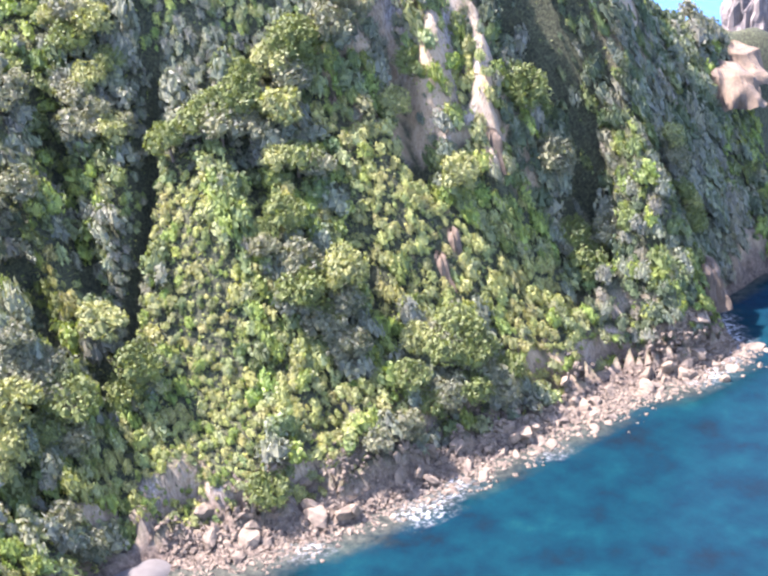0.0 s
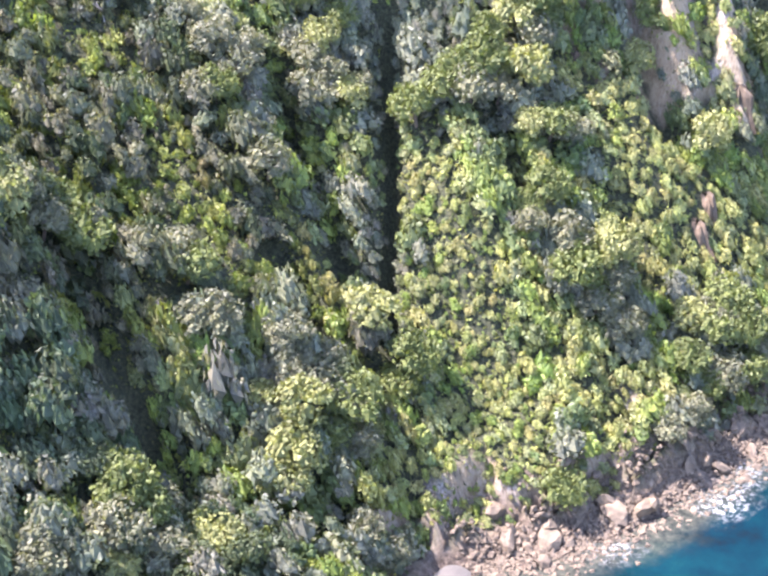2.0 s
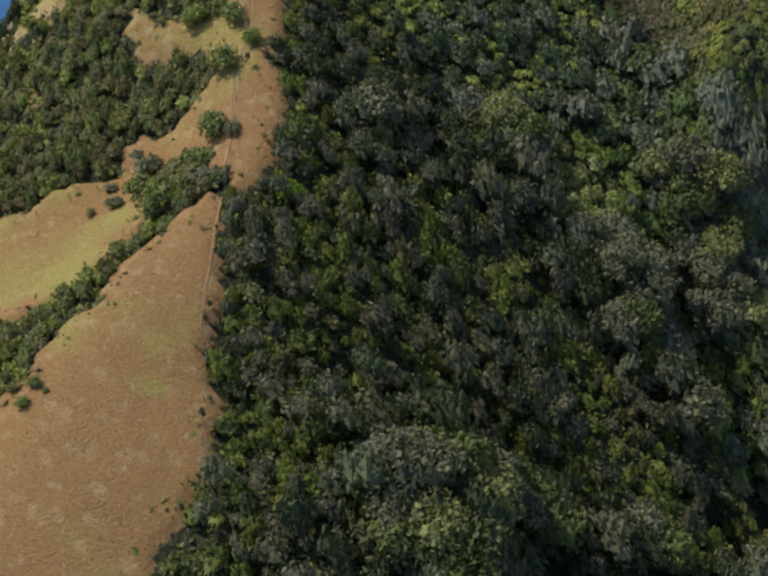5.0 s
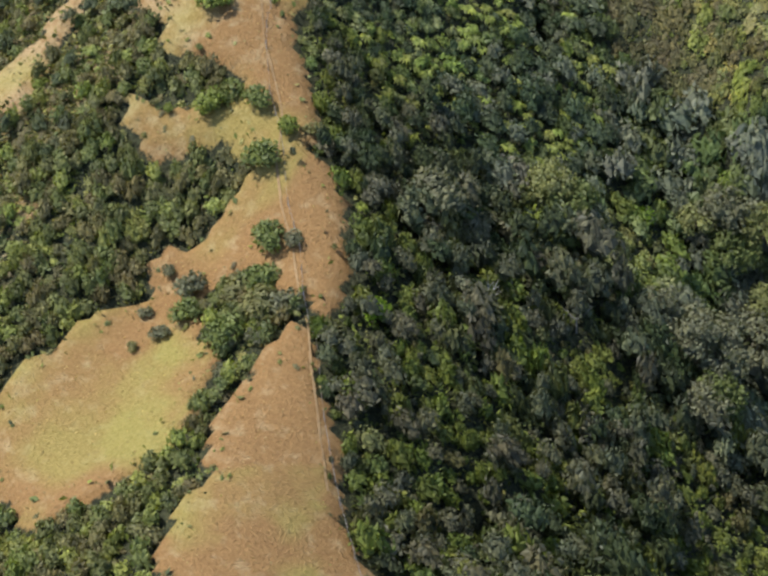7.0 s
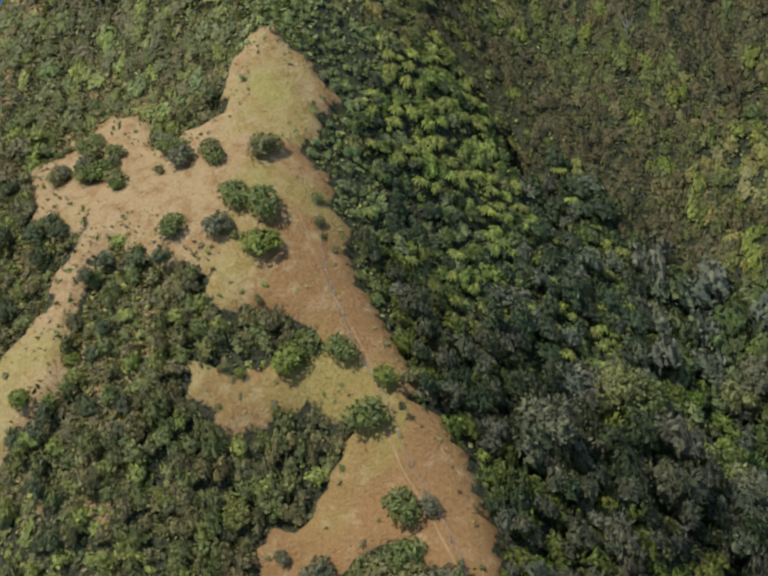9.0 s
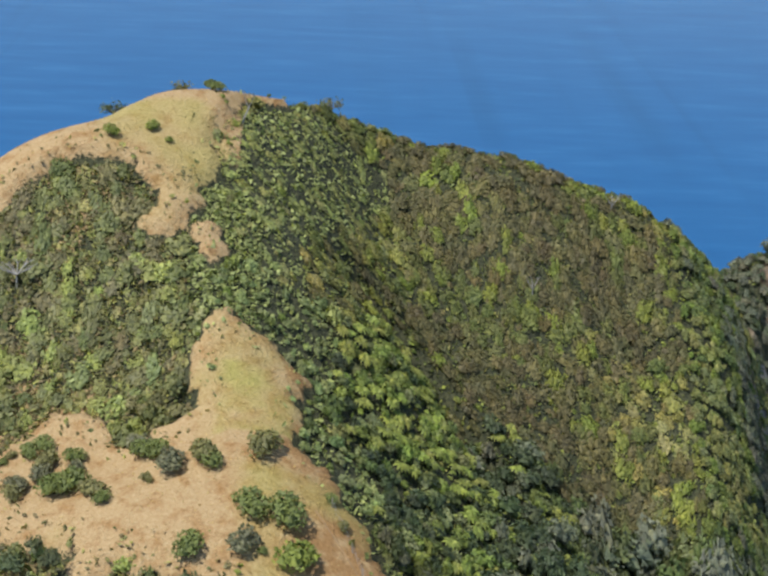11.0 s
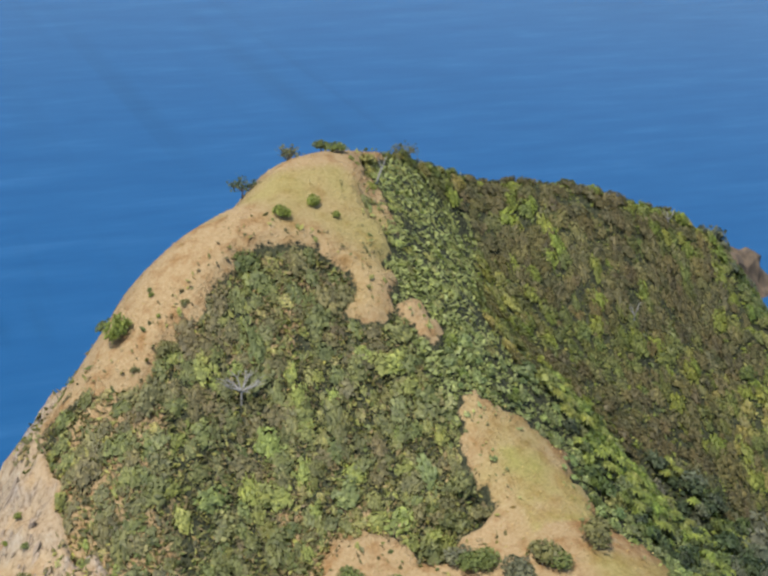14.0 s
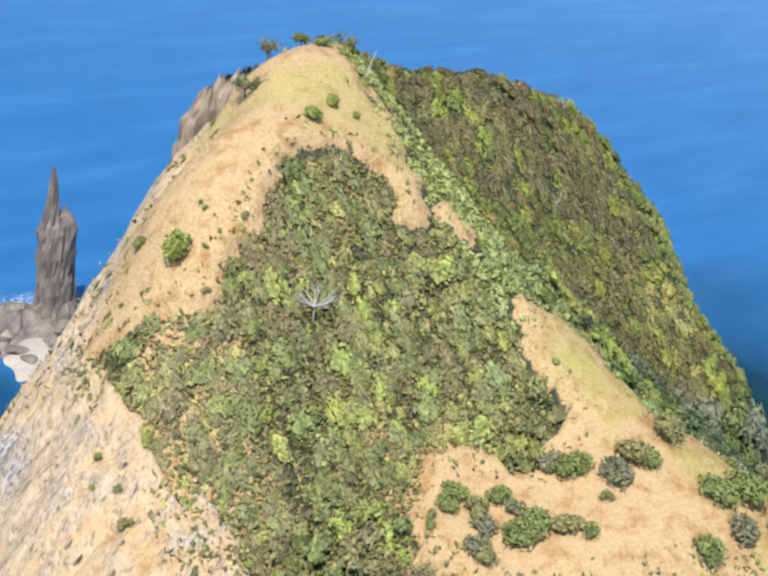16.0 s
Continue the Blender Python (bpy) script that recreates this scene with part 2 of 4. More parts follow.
def smooth(lo, hi, v):
    u = np.clip((v - lo) / (hi - lo), 0, 1)
    return u * u * (3 - 2 * u)


# plan lines of the headland: x, y and height in metres above the sea
CREST = [(-46, 84, 80), (-53, 105, 87), (-60, 126, 94), (-72, 143, 104), (-84, 153, 112), (-98, 171, 123), (-103, 191, 131), (-106, 206, 140), (-103, 222, 147), (-96, 238, 149), (-92, 249, 147)]
SHOULDER = [(-80, 252, 142.5), (-64, 251, 140.5), (-50, 249, 136), (-36, 251, 132), (-25, 249, 121)]
EAST_BRINK = [(-18, 256, 115), (-19, 245, 112), (-20, 234, 107), (-25, 222, 102), (-27, 213, 98), (-28, 206, 95), (-13, 238, 92), (-15, 222, 80)]
WEST_TOP = [(-140, 220, 140), (-128, 232, 138.5), (-126.5, 227.5, 143.5), (-130, 227, 141.5), (-123, 231.5, 144), (-110, 240, 148), (-114, 222, 150), (-120.5, 228.5, 149.8), (-126.5, 223.5, 148.5), (-117, 234.5, 149.6), (-132.5, 221.5, 146.2), (-142, 214, 139.8), (-152, 208, 129.5)]
WEST_BRINK = [(-155, 200, 124), (-154, 189, 119), (-149, 177, 113), (-146, 163, 110), (-138, 150, 104), (-124, 136, 100), (-110, 122, 93), (-95, 105, 84)]
WEST_SLOPE = [(-113, 190, 129), (-129, 196, 130), (-130, 180, 119), (-114, 179, 121), (-116, 165, 119), (-114, 153, 113), (-128, 161, 114), (-107, 142, 109), (-95, 129, 98), (-83, 125, 89), (-74, 107, 84), (-80, 136, 96)]
WEST_FACE = [(-163, 201, 114), (-172, 192, 104), (-170, 175, 92), (-185, 200, 84), (-165, 158, 80), (-150, 138, 70), (-135, 118, 62), (-118, 98, 58), (-205, 195, 55), (-190, 165, 45), (-175, 225, 80), (-215, 225, 20), (-230, 190, 0), (-205, 140, 0), (-170, 105, 0), (-140, 75, 5)]
BASIN = [(-88, 164, 118), (-71, 176, 106), (-60, 179, 99), (-73, 200, 113), (-80, 201, 122), (-64, 195, 105), (-55, 195, 99), (-48, 218, 107), (-57, 217, 109), (-75, 228, 123), (-65, 231, 121), (-50, 231, 119), (-38, 236, 117), (-88, 190, 123), (-80, 243, 134)]
SOUTH_FACE = [(-44, 138, 85), (-40, 158, 81), (-50, 162, 87), (-33, 176, 77), (-22, 165, 64), (-23, 147, 63), (-36, 203, 86), (-37, 216, 102), (-41, 112, 80), (-20, 120, 72), (-20, 98, 70), (-22, 84, 66)]
GULLY = [(-24, 201, 75), (-16, 206, 68), (-11, 180, 55), (-3, 191, 46), (5, 182, 35), (12, 164, 31), (22, 163, 17), (27, 155, 10), (33, 159, 3)]
EAST_FACE = [(-10, 212, 66), (3, 208, 53), (4, 200, 51), (16, 200, 38), (27, 201, 24), (37, 214, 12), (21, 230, 37), (7, 235, 55), (-5, 228, 64), (20, 257, 41), (34, 256, 18), (31, 274, 29), (40, 262, 8), (24, 183, 18), (38, 181, 5), (8, 257, 57), (10, 240, 54)]
SOUTH_EAST = [(-11, 143, 54), (-1, 147, 47), (2, 131, 48), (9, 115, 43), (10, 133, 31), (24, 140, 16), (14, 95, 42), (40, 128, 12), (30, 112, 20), (42, 98, 8), (56, 118, 2), (50, 80, 0)]
NORTH_EAST = [(-8, 268, 98), (-6, 279, 94), (5, 293, 103), (9, 300, 84), (10, 318, 48), (17, 299, 58), (42, 288, 20), (25, 308, 30), (10, 334, 44), (2, 350, 46), (8, 360, 43), (-15, 356, 30), (30, 330, 12), (-25, 330, 42), (-30, 295, 70), (-45, 275, 95)]
NORTH = [(-75, 275, 100), (-100, 270, 98), (-120, 260, 88), (-128, 238, 134), (-136, 242, 110), (-146, 224, 124), (-152, 230, 108), (-127, 254, 92), (-90, 305, 50), (-60, 310, 45), (-125, 295, 45), (-155, 262, 60), (-90, 335, 3), (-130, 325, 2), (-170, 285, 10), (-40, 350, 4)]
SHORE = [(54, 138, 0.5), (46, 145, 0.5), (39, 152, 0.8), (37, 161, 0.5), (43, 168, 0.3), (49, 185, 0.2), (51, 200, 0.2), (52, 221, 0), (53, 245, 0), (56, 268, 0), (55, 286, 0), (46, 294, 0), (38, 301, 0.5), (35, 320, 0), (22, 350, 0)]
SEABED = [(64, 148, -5), (50, 160, -3), (60, 172, -5), (68, 205, -6), (72, 245, -7), (78, 280, -8), (60, 302, -6), (47, 312, -6), (58, 330, -8), (30, 375, -8), (-20, 390, -8), (-90, 365, -7), (-150, 350, -8), (-205, 290, -8), (-250, 225, -8), (-245, 150, -8), (-190, 70, -8), (70, 100, -8)]
PLAN = np.array(CREST + SHOULDER + EAST_BRINK + WEST_TOP + WEST_BRINK + WEST_SLOPE + WEST_FACE + BASIN + SOUTH_FACE + GULLY + EAST_FACE + SOUTH_EAST + NORTH_EAST + NORTH + SHORE + SEABED, float)


def spline_through(plan):
    c, n = plan[:, :2], len(plan)
    r2 = ((c[:, None] - c[None]) ** 2).sum(2)
    bend = np.where(r2 > 0, r2 * np.log(r2 + 1e-9) / 2, 0) / 100 + 0.06 * np.eye(n)
    flat = np.c_[np.ones(n), c / 100]
    s = np.linalg.solve(np.block([[bend, flat], [flat.T, np.zeros((3, 3))]]), np.r_[plan[:, 2], 0, 0, 0])

    def height(xy):
        out = []
        for i in range(0, len(xy), 8000):
            q = xy[i : i + 8000]
            r2 = ((q[:, None] - c[None]) ** 2).sum(2)
            out.append(np.where(r2 > 0, r2 * np.log(r2 + 1e-9) / 2, 0) / 100 @ s[:n] + np.c_[np.ones(len(q)), q / 100] @ s[n:])
        return np.concatenate(out)

    return height


plan_height = spline_through(PLAN)

# open ground: outlines of the pastures and clearings, x and y
PADDOCK = [(-59, 128), (-61, 122), (-60, 118), (-62, 114), (-61, 108), (-58, 104), (-58, 98), (-55, 90), (-56, 78), (-50, 66), (-24, 78), (-31, 97), (-38, 104), (-45, 111), (-51, 118), (-56, 125)]
KNOLL_CLEARING = [(-75, 146), (-68, 148), (-65, 145), (-63, 142), (-59, 136), (-58, 129), (-63, 129), (-66, 131), (-70, 132), (-74, 131), (-78, 128), (-82, 126), (-85, 129), (-81, 134), (-78, 138), (-77, 140)]
SOUTH_CLEARING = [(-81, 128), (-86, 124), (-90, 119), (-92, 110), (-88, 98), (-74, 92), (-64, 104), (-66, 115), (-69, 121), (-73, 125)]
CREST_CLEARING = [(-96, 166), (-96, 173), (-89, 175), (-85, 167), (-83, 160), (-78, 157), (-74, 155), (-71, 150), (-73, 145), (-79, 143), (-84, 142.5), (-90, 140.5), (-97, 140), (-97, 145), (-90, 146), (-84, 148), (-83, 151), (-87, 153), (-95, 151), (-98, 155), (-95, 160)]
HIGH_CLEARING = [(-104, 195), (-95, 194), (-91, 190), (-94, 178), (-90, 172), (-90, 161), (-98, 154), (-120, 163), (-118, 171), (-119, 177), (-127, 181), (-122, 184), (-112, 179), (-107, 181), (-105, 185), (-105, 189)]
SUMMIT_GRASS = [(-96, 246), (-104, 242), (-114, 238), (-122, 233), (-127, 231), (-134, 228), (-143, 222), (-150, 216), (-153, 212), (-150, 209), (-146, 206), (-142, 203), (-137, 207), (-133, 207), (-129, 212), (-127, 216), (-124, 216), (-116, 215), (-113, 213), (-112, 206), (-109, 205), (-109, 211), (-106, 218), (-107, 224), (-103, 230), (-101, 238), (-96, 241)]
WEST_STRIP = [(-101, 171), (-105, 167), (-110, 163), (-115, 156), (-114, 149), (-113, 140), (-119, 133), (-126, 139), (-122, 144), (-119, 149), (-119, 157), (-115, 168), (-108, 176), (-103, 178)]
LOWER_CLEARING = [(-124, 186), (-116, 182), (-113, 174), (-114, 166), (-119, 162), (-126, 166), (-132, 175), (-129, 181), (-126, 182)]
BARE_PATCHES = [(-115, 205), (-111, 212), (-107, 211), (-110, 204)]
RIDGE_SCAR = [(-106, 209), (-102, 206), (-104, 202), (-107, 204)]
CLEARINGS = [PADDOCK, KNOLL_CLEARING, SOUTH_CLEARING, CREST_CLEARING, HIGH_CLEARING, SUMMIT_GRASS, WEST_STRIP, LOWER_CLEARING, BARE_PATCHES, RIDGE_SCAR]
FERN_BOWL = [(-88, 200), (-76, 220), (-67, 210), (-58, 212), (-46, 198), (-44, 184), (-64, 161), (-74, 165), (-86, 170)]
MANUKA_SIDE = [(-78, 262), (-50, 258), (-51, 243), (-52, 234), (-50, 228), (-46, 221), (-43, 212), (-55, 216), (-66, 225), (-74, 231), (-79, 244)]
GULLY_BANK = [(-15, 207), (1, 192), (12, 198), (24, 191), (37, 187), (42, 174), (34, 157), (27, 163), (24, 179), (10, 183), (-4, 197)]
WEST_CLIFF = [(-153, 213), (-154, 202), (-151, 190), (-147, 177), (-147, 163), (-141, 149), (-127, 134), (-112, 119), (-97, 102), (-84, 70), (-260, 40), (-260, 300), (-150, 300), (-118, 290), (-118, 246), (-135, 231), (-147, 221)]
SUMMIT_CRAG = [(-122, 234), (-127, 231), (-133, 229), (-142, 224), (-150, 240), (-135, 258), (-116, 244)]
EAST_CRAGS = [(-14, 236), (2, 229), (7, 234), (16, 256), (24, 258), (24, 285), (24, 300), (16, 318), (0, 320), (-18, 270)]


def open_ground(x, y):
    wx, wy = x + 2.6 * fbm(x / 6, y / 6, 3, 5), y + 2.6 * fbm(x / 6, y / 6, 3, 9)
    grass = np.zeros(np.shape(x), bool)
    for poly in CLEARINGS:
        grass |= inside(poly, wx, wy)
    return grass


def bare_rock(x, y):
    wx, wy = x + 4 * fbm(x / 7, y / 7, 3, 15), y + 4 * fbm(x / 7, y / 7, 3, 19)
    west = inside(WEST_CLIFF, wx, wy) | inside(SUMMIT_CRAG, wx, wy)
    ribs = inside(EAST_CRAGS, wx, wy)
    return west, ribs


def cliff_share(x, y):
    """How far inside the west cliff a place lies, from 0 at its edge to 1."""
    share = bare_rock(x, y)[0].astype(float)
    for d in (2.5, 5.0):
        for a, b in ((d, 0), (-d, 0), (0, d), (0, -d)):
            share = share + bare_rock(x + a, y + b)[0]
    return smooth(0.45, 1.0, share / 9)


CHANNEL = np.array([(-19, 206), (-9, 195), (-2, 188), (4, 180.5), (10, 176)], float)


RAVINE = np.array([(3, 279), (12, 280), (20, 281), (28, 276), (38, 268)], float)
CLEFT = np.array([(-5, 251), (6, 247), (14, 243)], float)
RIB = np.array([(8, 266), (12, 263), (17, 259), (22, 256)], float)
SPUR = np.array([(-6, 268), (2, 266), (6, 257.5), (8, 252)], float)

HOLLOWS = [(np.array(line, float), deep, wide) for line, deep, wide in (([(-84, 221), (-79, 218), (-72, 213), (-66, 207), (-62, 200)], 9.0, 2.6), ([(-24, 184), (-18, 181), (-8, 179), (0, 175)], 12.0, 3.8), ([(-6, 130), (4, 128), (17, 125)], 14.0, 4.8), ([(-4, 164), (7, 163), (16, 167)], 11.0, 3.6), ([(-34, 122), (-24, 130), (-14, 136)], 9.0, 3.5), ([(2, 210), (10, 208), (17, 207)], 5.0, 2.6), ([(20, 222), (28, 220), (34, 219)], 4.5, 2.4))]
TREE_SPUR = np.array([(14, 300), (22, 294), (30, 287), (38, 284)], float)


def in_gully(x, y, line=CHANNEL):
    """How far a place lies from the stream channel or another line."""
    best = np.full(np.shape(x), 99.0)
    for (x0, y0), (x1, y1) in zip(line[:-1], line[1:]):
        u = np.clip(((x - x0) * (x1 - x0) + (y - y0) * (y1 - y0)) / ((x1 - x0) ** 2 + (y1 - y0) ** 2), 0, 1)
        best = np.minimum(best, np.hypot(x - x0 - u * (x1 - x0), y - y0 - u * (y1 - y0)))
    return best


def land_height(x, y, detail=True):
    """Height of the bare ground."""
    z = plan_height(np.c_[x, y])
    z = np.maximum(z, -9)
    south = smooth(35, 75, y)
    z = z * south - 9 * (1 - south)
    if not detail:
        return z
    grass = open_ground(x, y)
    west, ribs = bare_rock(x, y)
    wood = (~grass & ~west & (z > 3)).astype(float)
    z = z - 1.5 * wood + 0.9 * fbm(x / 9, y / 9, 4, 21) * (0.4 + wood)
    flute = ridged(x / 14, y / 4.5 + 0.5 * fbm(x / 10, y / 10, 2, 31), 4, 33)
    cracks = ridged(x / 6, y / 1.9 + 0.4 * fbm(x / 5, y / 5, 2, 35), 3, 37)
    ledges = ridged(z / 7 + 0.6 * fbm(x / 9, y / 9, 2, 38), y / 11, 2, 39)
    z = z + cliff_share(x, y) * ((flute - 0.5) * 7.0 + (cracks - 0.5) * 4.2 + (ledges - 0.4) * 2.2) * smooth(3, 20, z)
    crag = ridged(x / 40, y / 13, 3, 41)
    z = z + ribs * (crag - 0.55) * 19.0 * smooth(6, 25, z)
    z = z - 8.5 * np.exp(-((in_gully(x, y) / 1.7) ** 2)) * smooth(2, 8, z)
    z = z - 26.0 * np.exp(-((in_gully(x, y, RAVINE) / 8.0) ** 2)) * smooth(-4, 8, x) * (1 - smooth(22, 40, x))
    for line, deep, wide in HOLLOWS:
        z = z - deep * np.exp(-((in_gully(x, y, line) / wide) ** 2))
    z = z - 11.0 * np.exp(-((in_gully(x, y, CLEFT) / 4.2) ** 2))
    z = z + 9.0 * np.exp(-((in_gully(x, y, RIB) / 3.0) ** 2)) + 8.0 * np.exp(-((in_gully(x, y, SPUR) / 3.4) ** 2)) + 9.0 * np.exp(-((in_gully(x, y, TREE_SPUR) / 4.5) ** 2))
    # low broken sea cliffs where the east slope meets the boulders
    z = z + 5.5 * smooth(1.8, 3.4, z) * (1 - smooth(6, 20, z)) * smooth(22, 30, x) * smooth(-0.25, 0.15, fbm(x / 9, y / 9, 2, 53))
    shore = smooth(0, 4, z + 4) * (1 - smooth(3, 9, z))
    return z + shore * 1.2 * fbm(x / 2.5, y / 2.5, 3, 51)


def link_mesh(name, verts, faces, mat, parent=None, smooth_shade=False, tint=None, normals=None):
    """One mesh object from arrays of points and of equal-sided faces; normals: soft ones, for leaves."""
    me = bpy.data.meshes.new(name)
    verts, faces = np.asarray(verts, np.float32), np.asarray(faces, np.int32)
    k = faces.shape[1]
    me.vertices.add(len(verts))
    me.vertices.foreach_set("co", verts.ravel())
    me.loops.add(faces.size)
    me.loops.foreach_set("vertex_index", faces.ravel())
    me.polygons.add(len(faces))
    me.polygons.foreach_set("loop_start", np.arange(0, faces.size, k, dtype=np.int32))
    me.polygons.foreach_set("loop_total", np.full(len(faces), k, np.int32))
    me.polygons.foreach_set("use_smooth", np.full(len(faces), smooth_shade))
    me.update(calc_edges=True)
    if tint is not None:
        layer_name, values = tint
        layer = me.attributes.new(layer_name, "FLOAT_COLOR", "POINT")
        layer.data.foreach_set("color", np.c_[values, np.ones(len(values))].astype(np.float32).ravel())
    if normals is not None:
        layer = me.attributes.new("custom_normal", "FLOAT_VECTOR", "POINT")
        layer.data.foreach_set("vector", np.asarray(normals, np.float32).ravel())
        me.update()
    me.materials.append(mat)
    ob = new(name, me)
    if parent is not None:
        ob.parent = parent
    return ob


def part(name, bm, mat, parent, label=""):
    me = bpy.data.meshes.new(name)
    bm.to_mesh(me)
    bm.free()
    me.materials.append(mat)
    ob = new(name, me)
    ob.parent = parent
    return tagged(ob, label)


def sheet(xs, ys):
    gx, gy = np.meshgrid(xs, ys)
    w = len(xs)
    i = (np.arange(len(ys) - 1)[:, None] * w + np.arange(w - 1)[None]).ravel()
    return gx.ravel(), gy.ravel(), np.c_[i, i + 1, i + w + 1, i + w]


# ---------------------------------------------------------------- land and sea
grid_x = np.r_[np.arange(-246, -176, 2.0), np.arange(-176, -138, 0.6), np.arange(-138, 78, 1.2)]
grid_y = np.r_[np.arange(30, 168, 1.25), np.arange(168, 232, 0.65), np.arange(232, 372, 1.25)]
gx, gy, quads = sheet(grid_x, grid_y)
gz = land_height(gx, gy)
grass = open_ground(gx, gy)
west, ribs = bare_rock(gx, gy)
low = plan_height(np.c_[gx, gy])
dy, dx = np.gradient(gz.reshape(len(grid_y), len(grid_x)), grid_y, grid_x)
steep = np.hypot(dx, dy).ravel()
rockiness = np.clip(west * (0.45 + 1.0 * fbm(gx / 9, gy / 9, 4, 61)) + west * smooth(0.9, 1.7, steep) * 0.7, 0, 1)
rockiness = np.maximum(rockiness, ribs * smooth(1.6, 2.3, steep) * 0.8 * smooth(9, 14, in_gully(gx, gy, RAVINE)))
rockiness = np.maximum(rockiness, (1 - smooth(2.0, 4.2, gz)) * 1.0)
rockiness = np.maximum(rockiness, (1 - smooth(0.8, 2.4, np.minimum(in_gully(gx, gy, RIB), in_gully(gx, gy, SPUR)) + 1.2 * fbm(gx / 4, gy / 4, 3, 63))) * 0.75)
rockiness = np.maximum(rockiness, smooth(1.3, 2.0, steep) * (gx > 24) * (1 - smooth(9, 16, gz)) * 0.9)
green_and_shade = smooth(0.12, 0.35, fbm(gx / 16, gy / 16, 3, 71)) * 0.55
green_and_shade = np.maximum(green_and_shade, inside([(-103, 188), (-93, 188), (-93, 178), (-103, 177)], gx, gy) * 1.0)
green_and_shade = np.maximum(green_and_shade, inside([(-60, 100), (-48, 112), (-40, 100), (-50, 84)], gx, gy) * smooth(-0.1, 0.2, fbm(gx / 8, gy / 8, 3, 73)) * 0.7)
green_and_shade = np.maximum(green_and_shade, inside(SOUTH_CLEARING, gx, gy) * smooth(-0.2, 0.15, fbm(gx / 9, gy / 9, 3, 75)) * 0.75)
dry_side = (gx < -101) & ~west & (gy > 125)
green_and_shade = np.where(west | (ribs & (gz > 6)), 0, green_and_shade)
# reaches up the east sea cliffs, painting their shaded faces dark brown
green_and_shade = np.maximum(green_and_shade, (1 - smooth(5.0, 10.0, gz)) * (gx > 10))
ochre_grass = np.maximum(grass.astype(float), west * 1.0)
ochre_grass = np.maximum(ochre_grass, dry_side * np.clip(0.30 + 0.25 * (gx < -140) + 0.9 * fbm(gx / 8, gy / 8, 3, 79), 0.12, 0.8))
land = link_mesh("ground", np.c_[gx, gy, gz], quads, GROUND, smooth_shade=True, tint=("zone", np.c_[ochre_grass, rockiness, green_and_shade]))
tagged(land, "steep headland of dry grass, dark forest floor and pale rock", "ground", kind="structure")

near = np.arange(-300, 153, 3.0)
nearer_y = np.arange(60, 500, 3.0)
far = np.array([10, 30, 70, 150, 300, 600, 1200, 2200])
sx, sy, sea_quads = sheet(np.r_[near[0] - far[::-1], near, near[-1] + far], np.r_[nearer_y[0] - far[::-1], nearer_y, nearer_y[-1] + far])
bed = np.where((np.abs(sx + 80) < 170) & (sy > 30) & (sy < 385), np.maximum(land_height(sx, sy, False), -9), -9)
off_shore = np.hypot((sx - 60) * 0.9, (sy - 215) * 0.75) + 45 * fbm(sx / 40, sy / 40, 3, 82)
shoal_and_reflection = np.maximum(smooth(-8.8, -4.0, bed + 2.2 * fbm(sx / 14, sy / 14, 3, 81)), 0.97 * (1 - smooth(70, 190, off_shore)))
# dark bay: shallows, with the cliff's reflection put into the water colour
shoal_and_reflection = np.maximum(shoal_and_reflection, 0.85 * (1 - smooth(18, 55, np.hypot(sx + 100, sy - 392) + 10 * fbm(sx / 16, sy / 16, 3, 84))))
foam = 0.9 * smooth(-3.8, -1.0, bed + 2.0 * fbm(sx / 11, sy / 11, 3, 83)) * smooth(0.0, 0.26, fbm(sx / 13, sy / 13, 2, 85) + 0.07) * smooth(176, 186, sy) * (sx > 40)
reef_wash = np.exp(-(((np.hypot(sx + 40, (sy - 427) * 1.2) - 17) / 6) ** 2)) * smooth(-0.1, 0.2, fbm(sx / 9, sy / 9, 2, 89))
foam = np.maximum(foam, 0.9 * reef_wash)
stones = smooth(-4.2, -1.5, bed + 1.2 * fbm(sx / 6, sy / 6, 3, 87))
sea = link_mesh("water", np.c_[sx, sy, np.zeros_like(sx)], sea_quads, SEA, smooth_shade=True, tint=("depth", np.c_[shoal_and_reflection, foam, stones]))
tagged(sea, "blue sea with turquoise shallows and white wash", "sea", kind="structure")


# ---------------------------------------------------------------- leaves and crowns
def octa_points():
    v = np.array([(1, 0, 0), (-1, 0, 0), (0, 1, 0), (0, -1, 0), (0, 0, 1), (0, 0, -1)], float)
    f = np.array([(0, 2, 4), (2, 1, 4), (1, 3, 4), (3, 0, 4), (2, 0, 5), (1, 2, 5), (3, 1, 5), (0, 3, 5)])
    return v, f


def unit(v):
    return v / (np.linalg.norm(v, axis=1)[:, None] + 1e-9)


def cards(rng, centre, way, size, droop=0.25, wild=0.75, lit=None):
    """Bent leaf sprays: two triangles each, at the centres, turned roughly along way, and the soft normals that they are lit by."""
    n = len(centre)
    face = unit(unit(way) + wild * rng.normal(size=(n, 3)))
    face = np.where((face * way).sum(1)[:, None] < 0, -face, face)
    side = unit(np.cross(face, rng.normal(size=(n, 3))))
    up = np.cross(face, side)
    s = (size * rng.uniform(0.55, 1.4, n))[:, None]
    thin = rng.uniform(0.4, 0.75, n)[:, None]
    v = np.stack([centre - side * s, centre - up * s * thin - face * s * droop, centre + side * s * 1.15, centre + up * s * thin - face * s * droop], 1).reshape(-1, 3)
    i = np.arange(n)[:, None] * 4
    f = np.concatenate([i + [0, 1, 2], i + [0, 2, 3]])
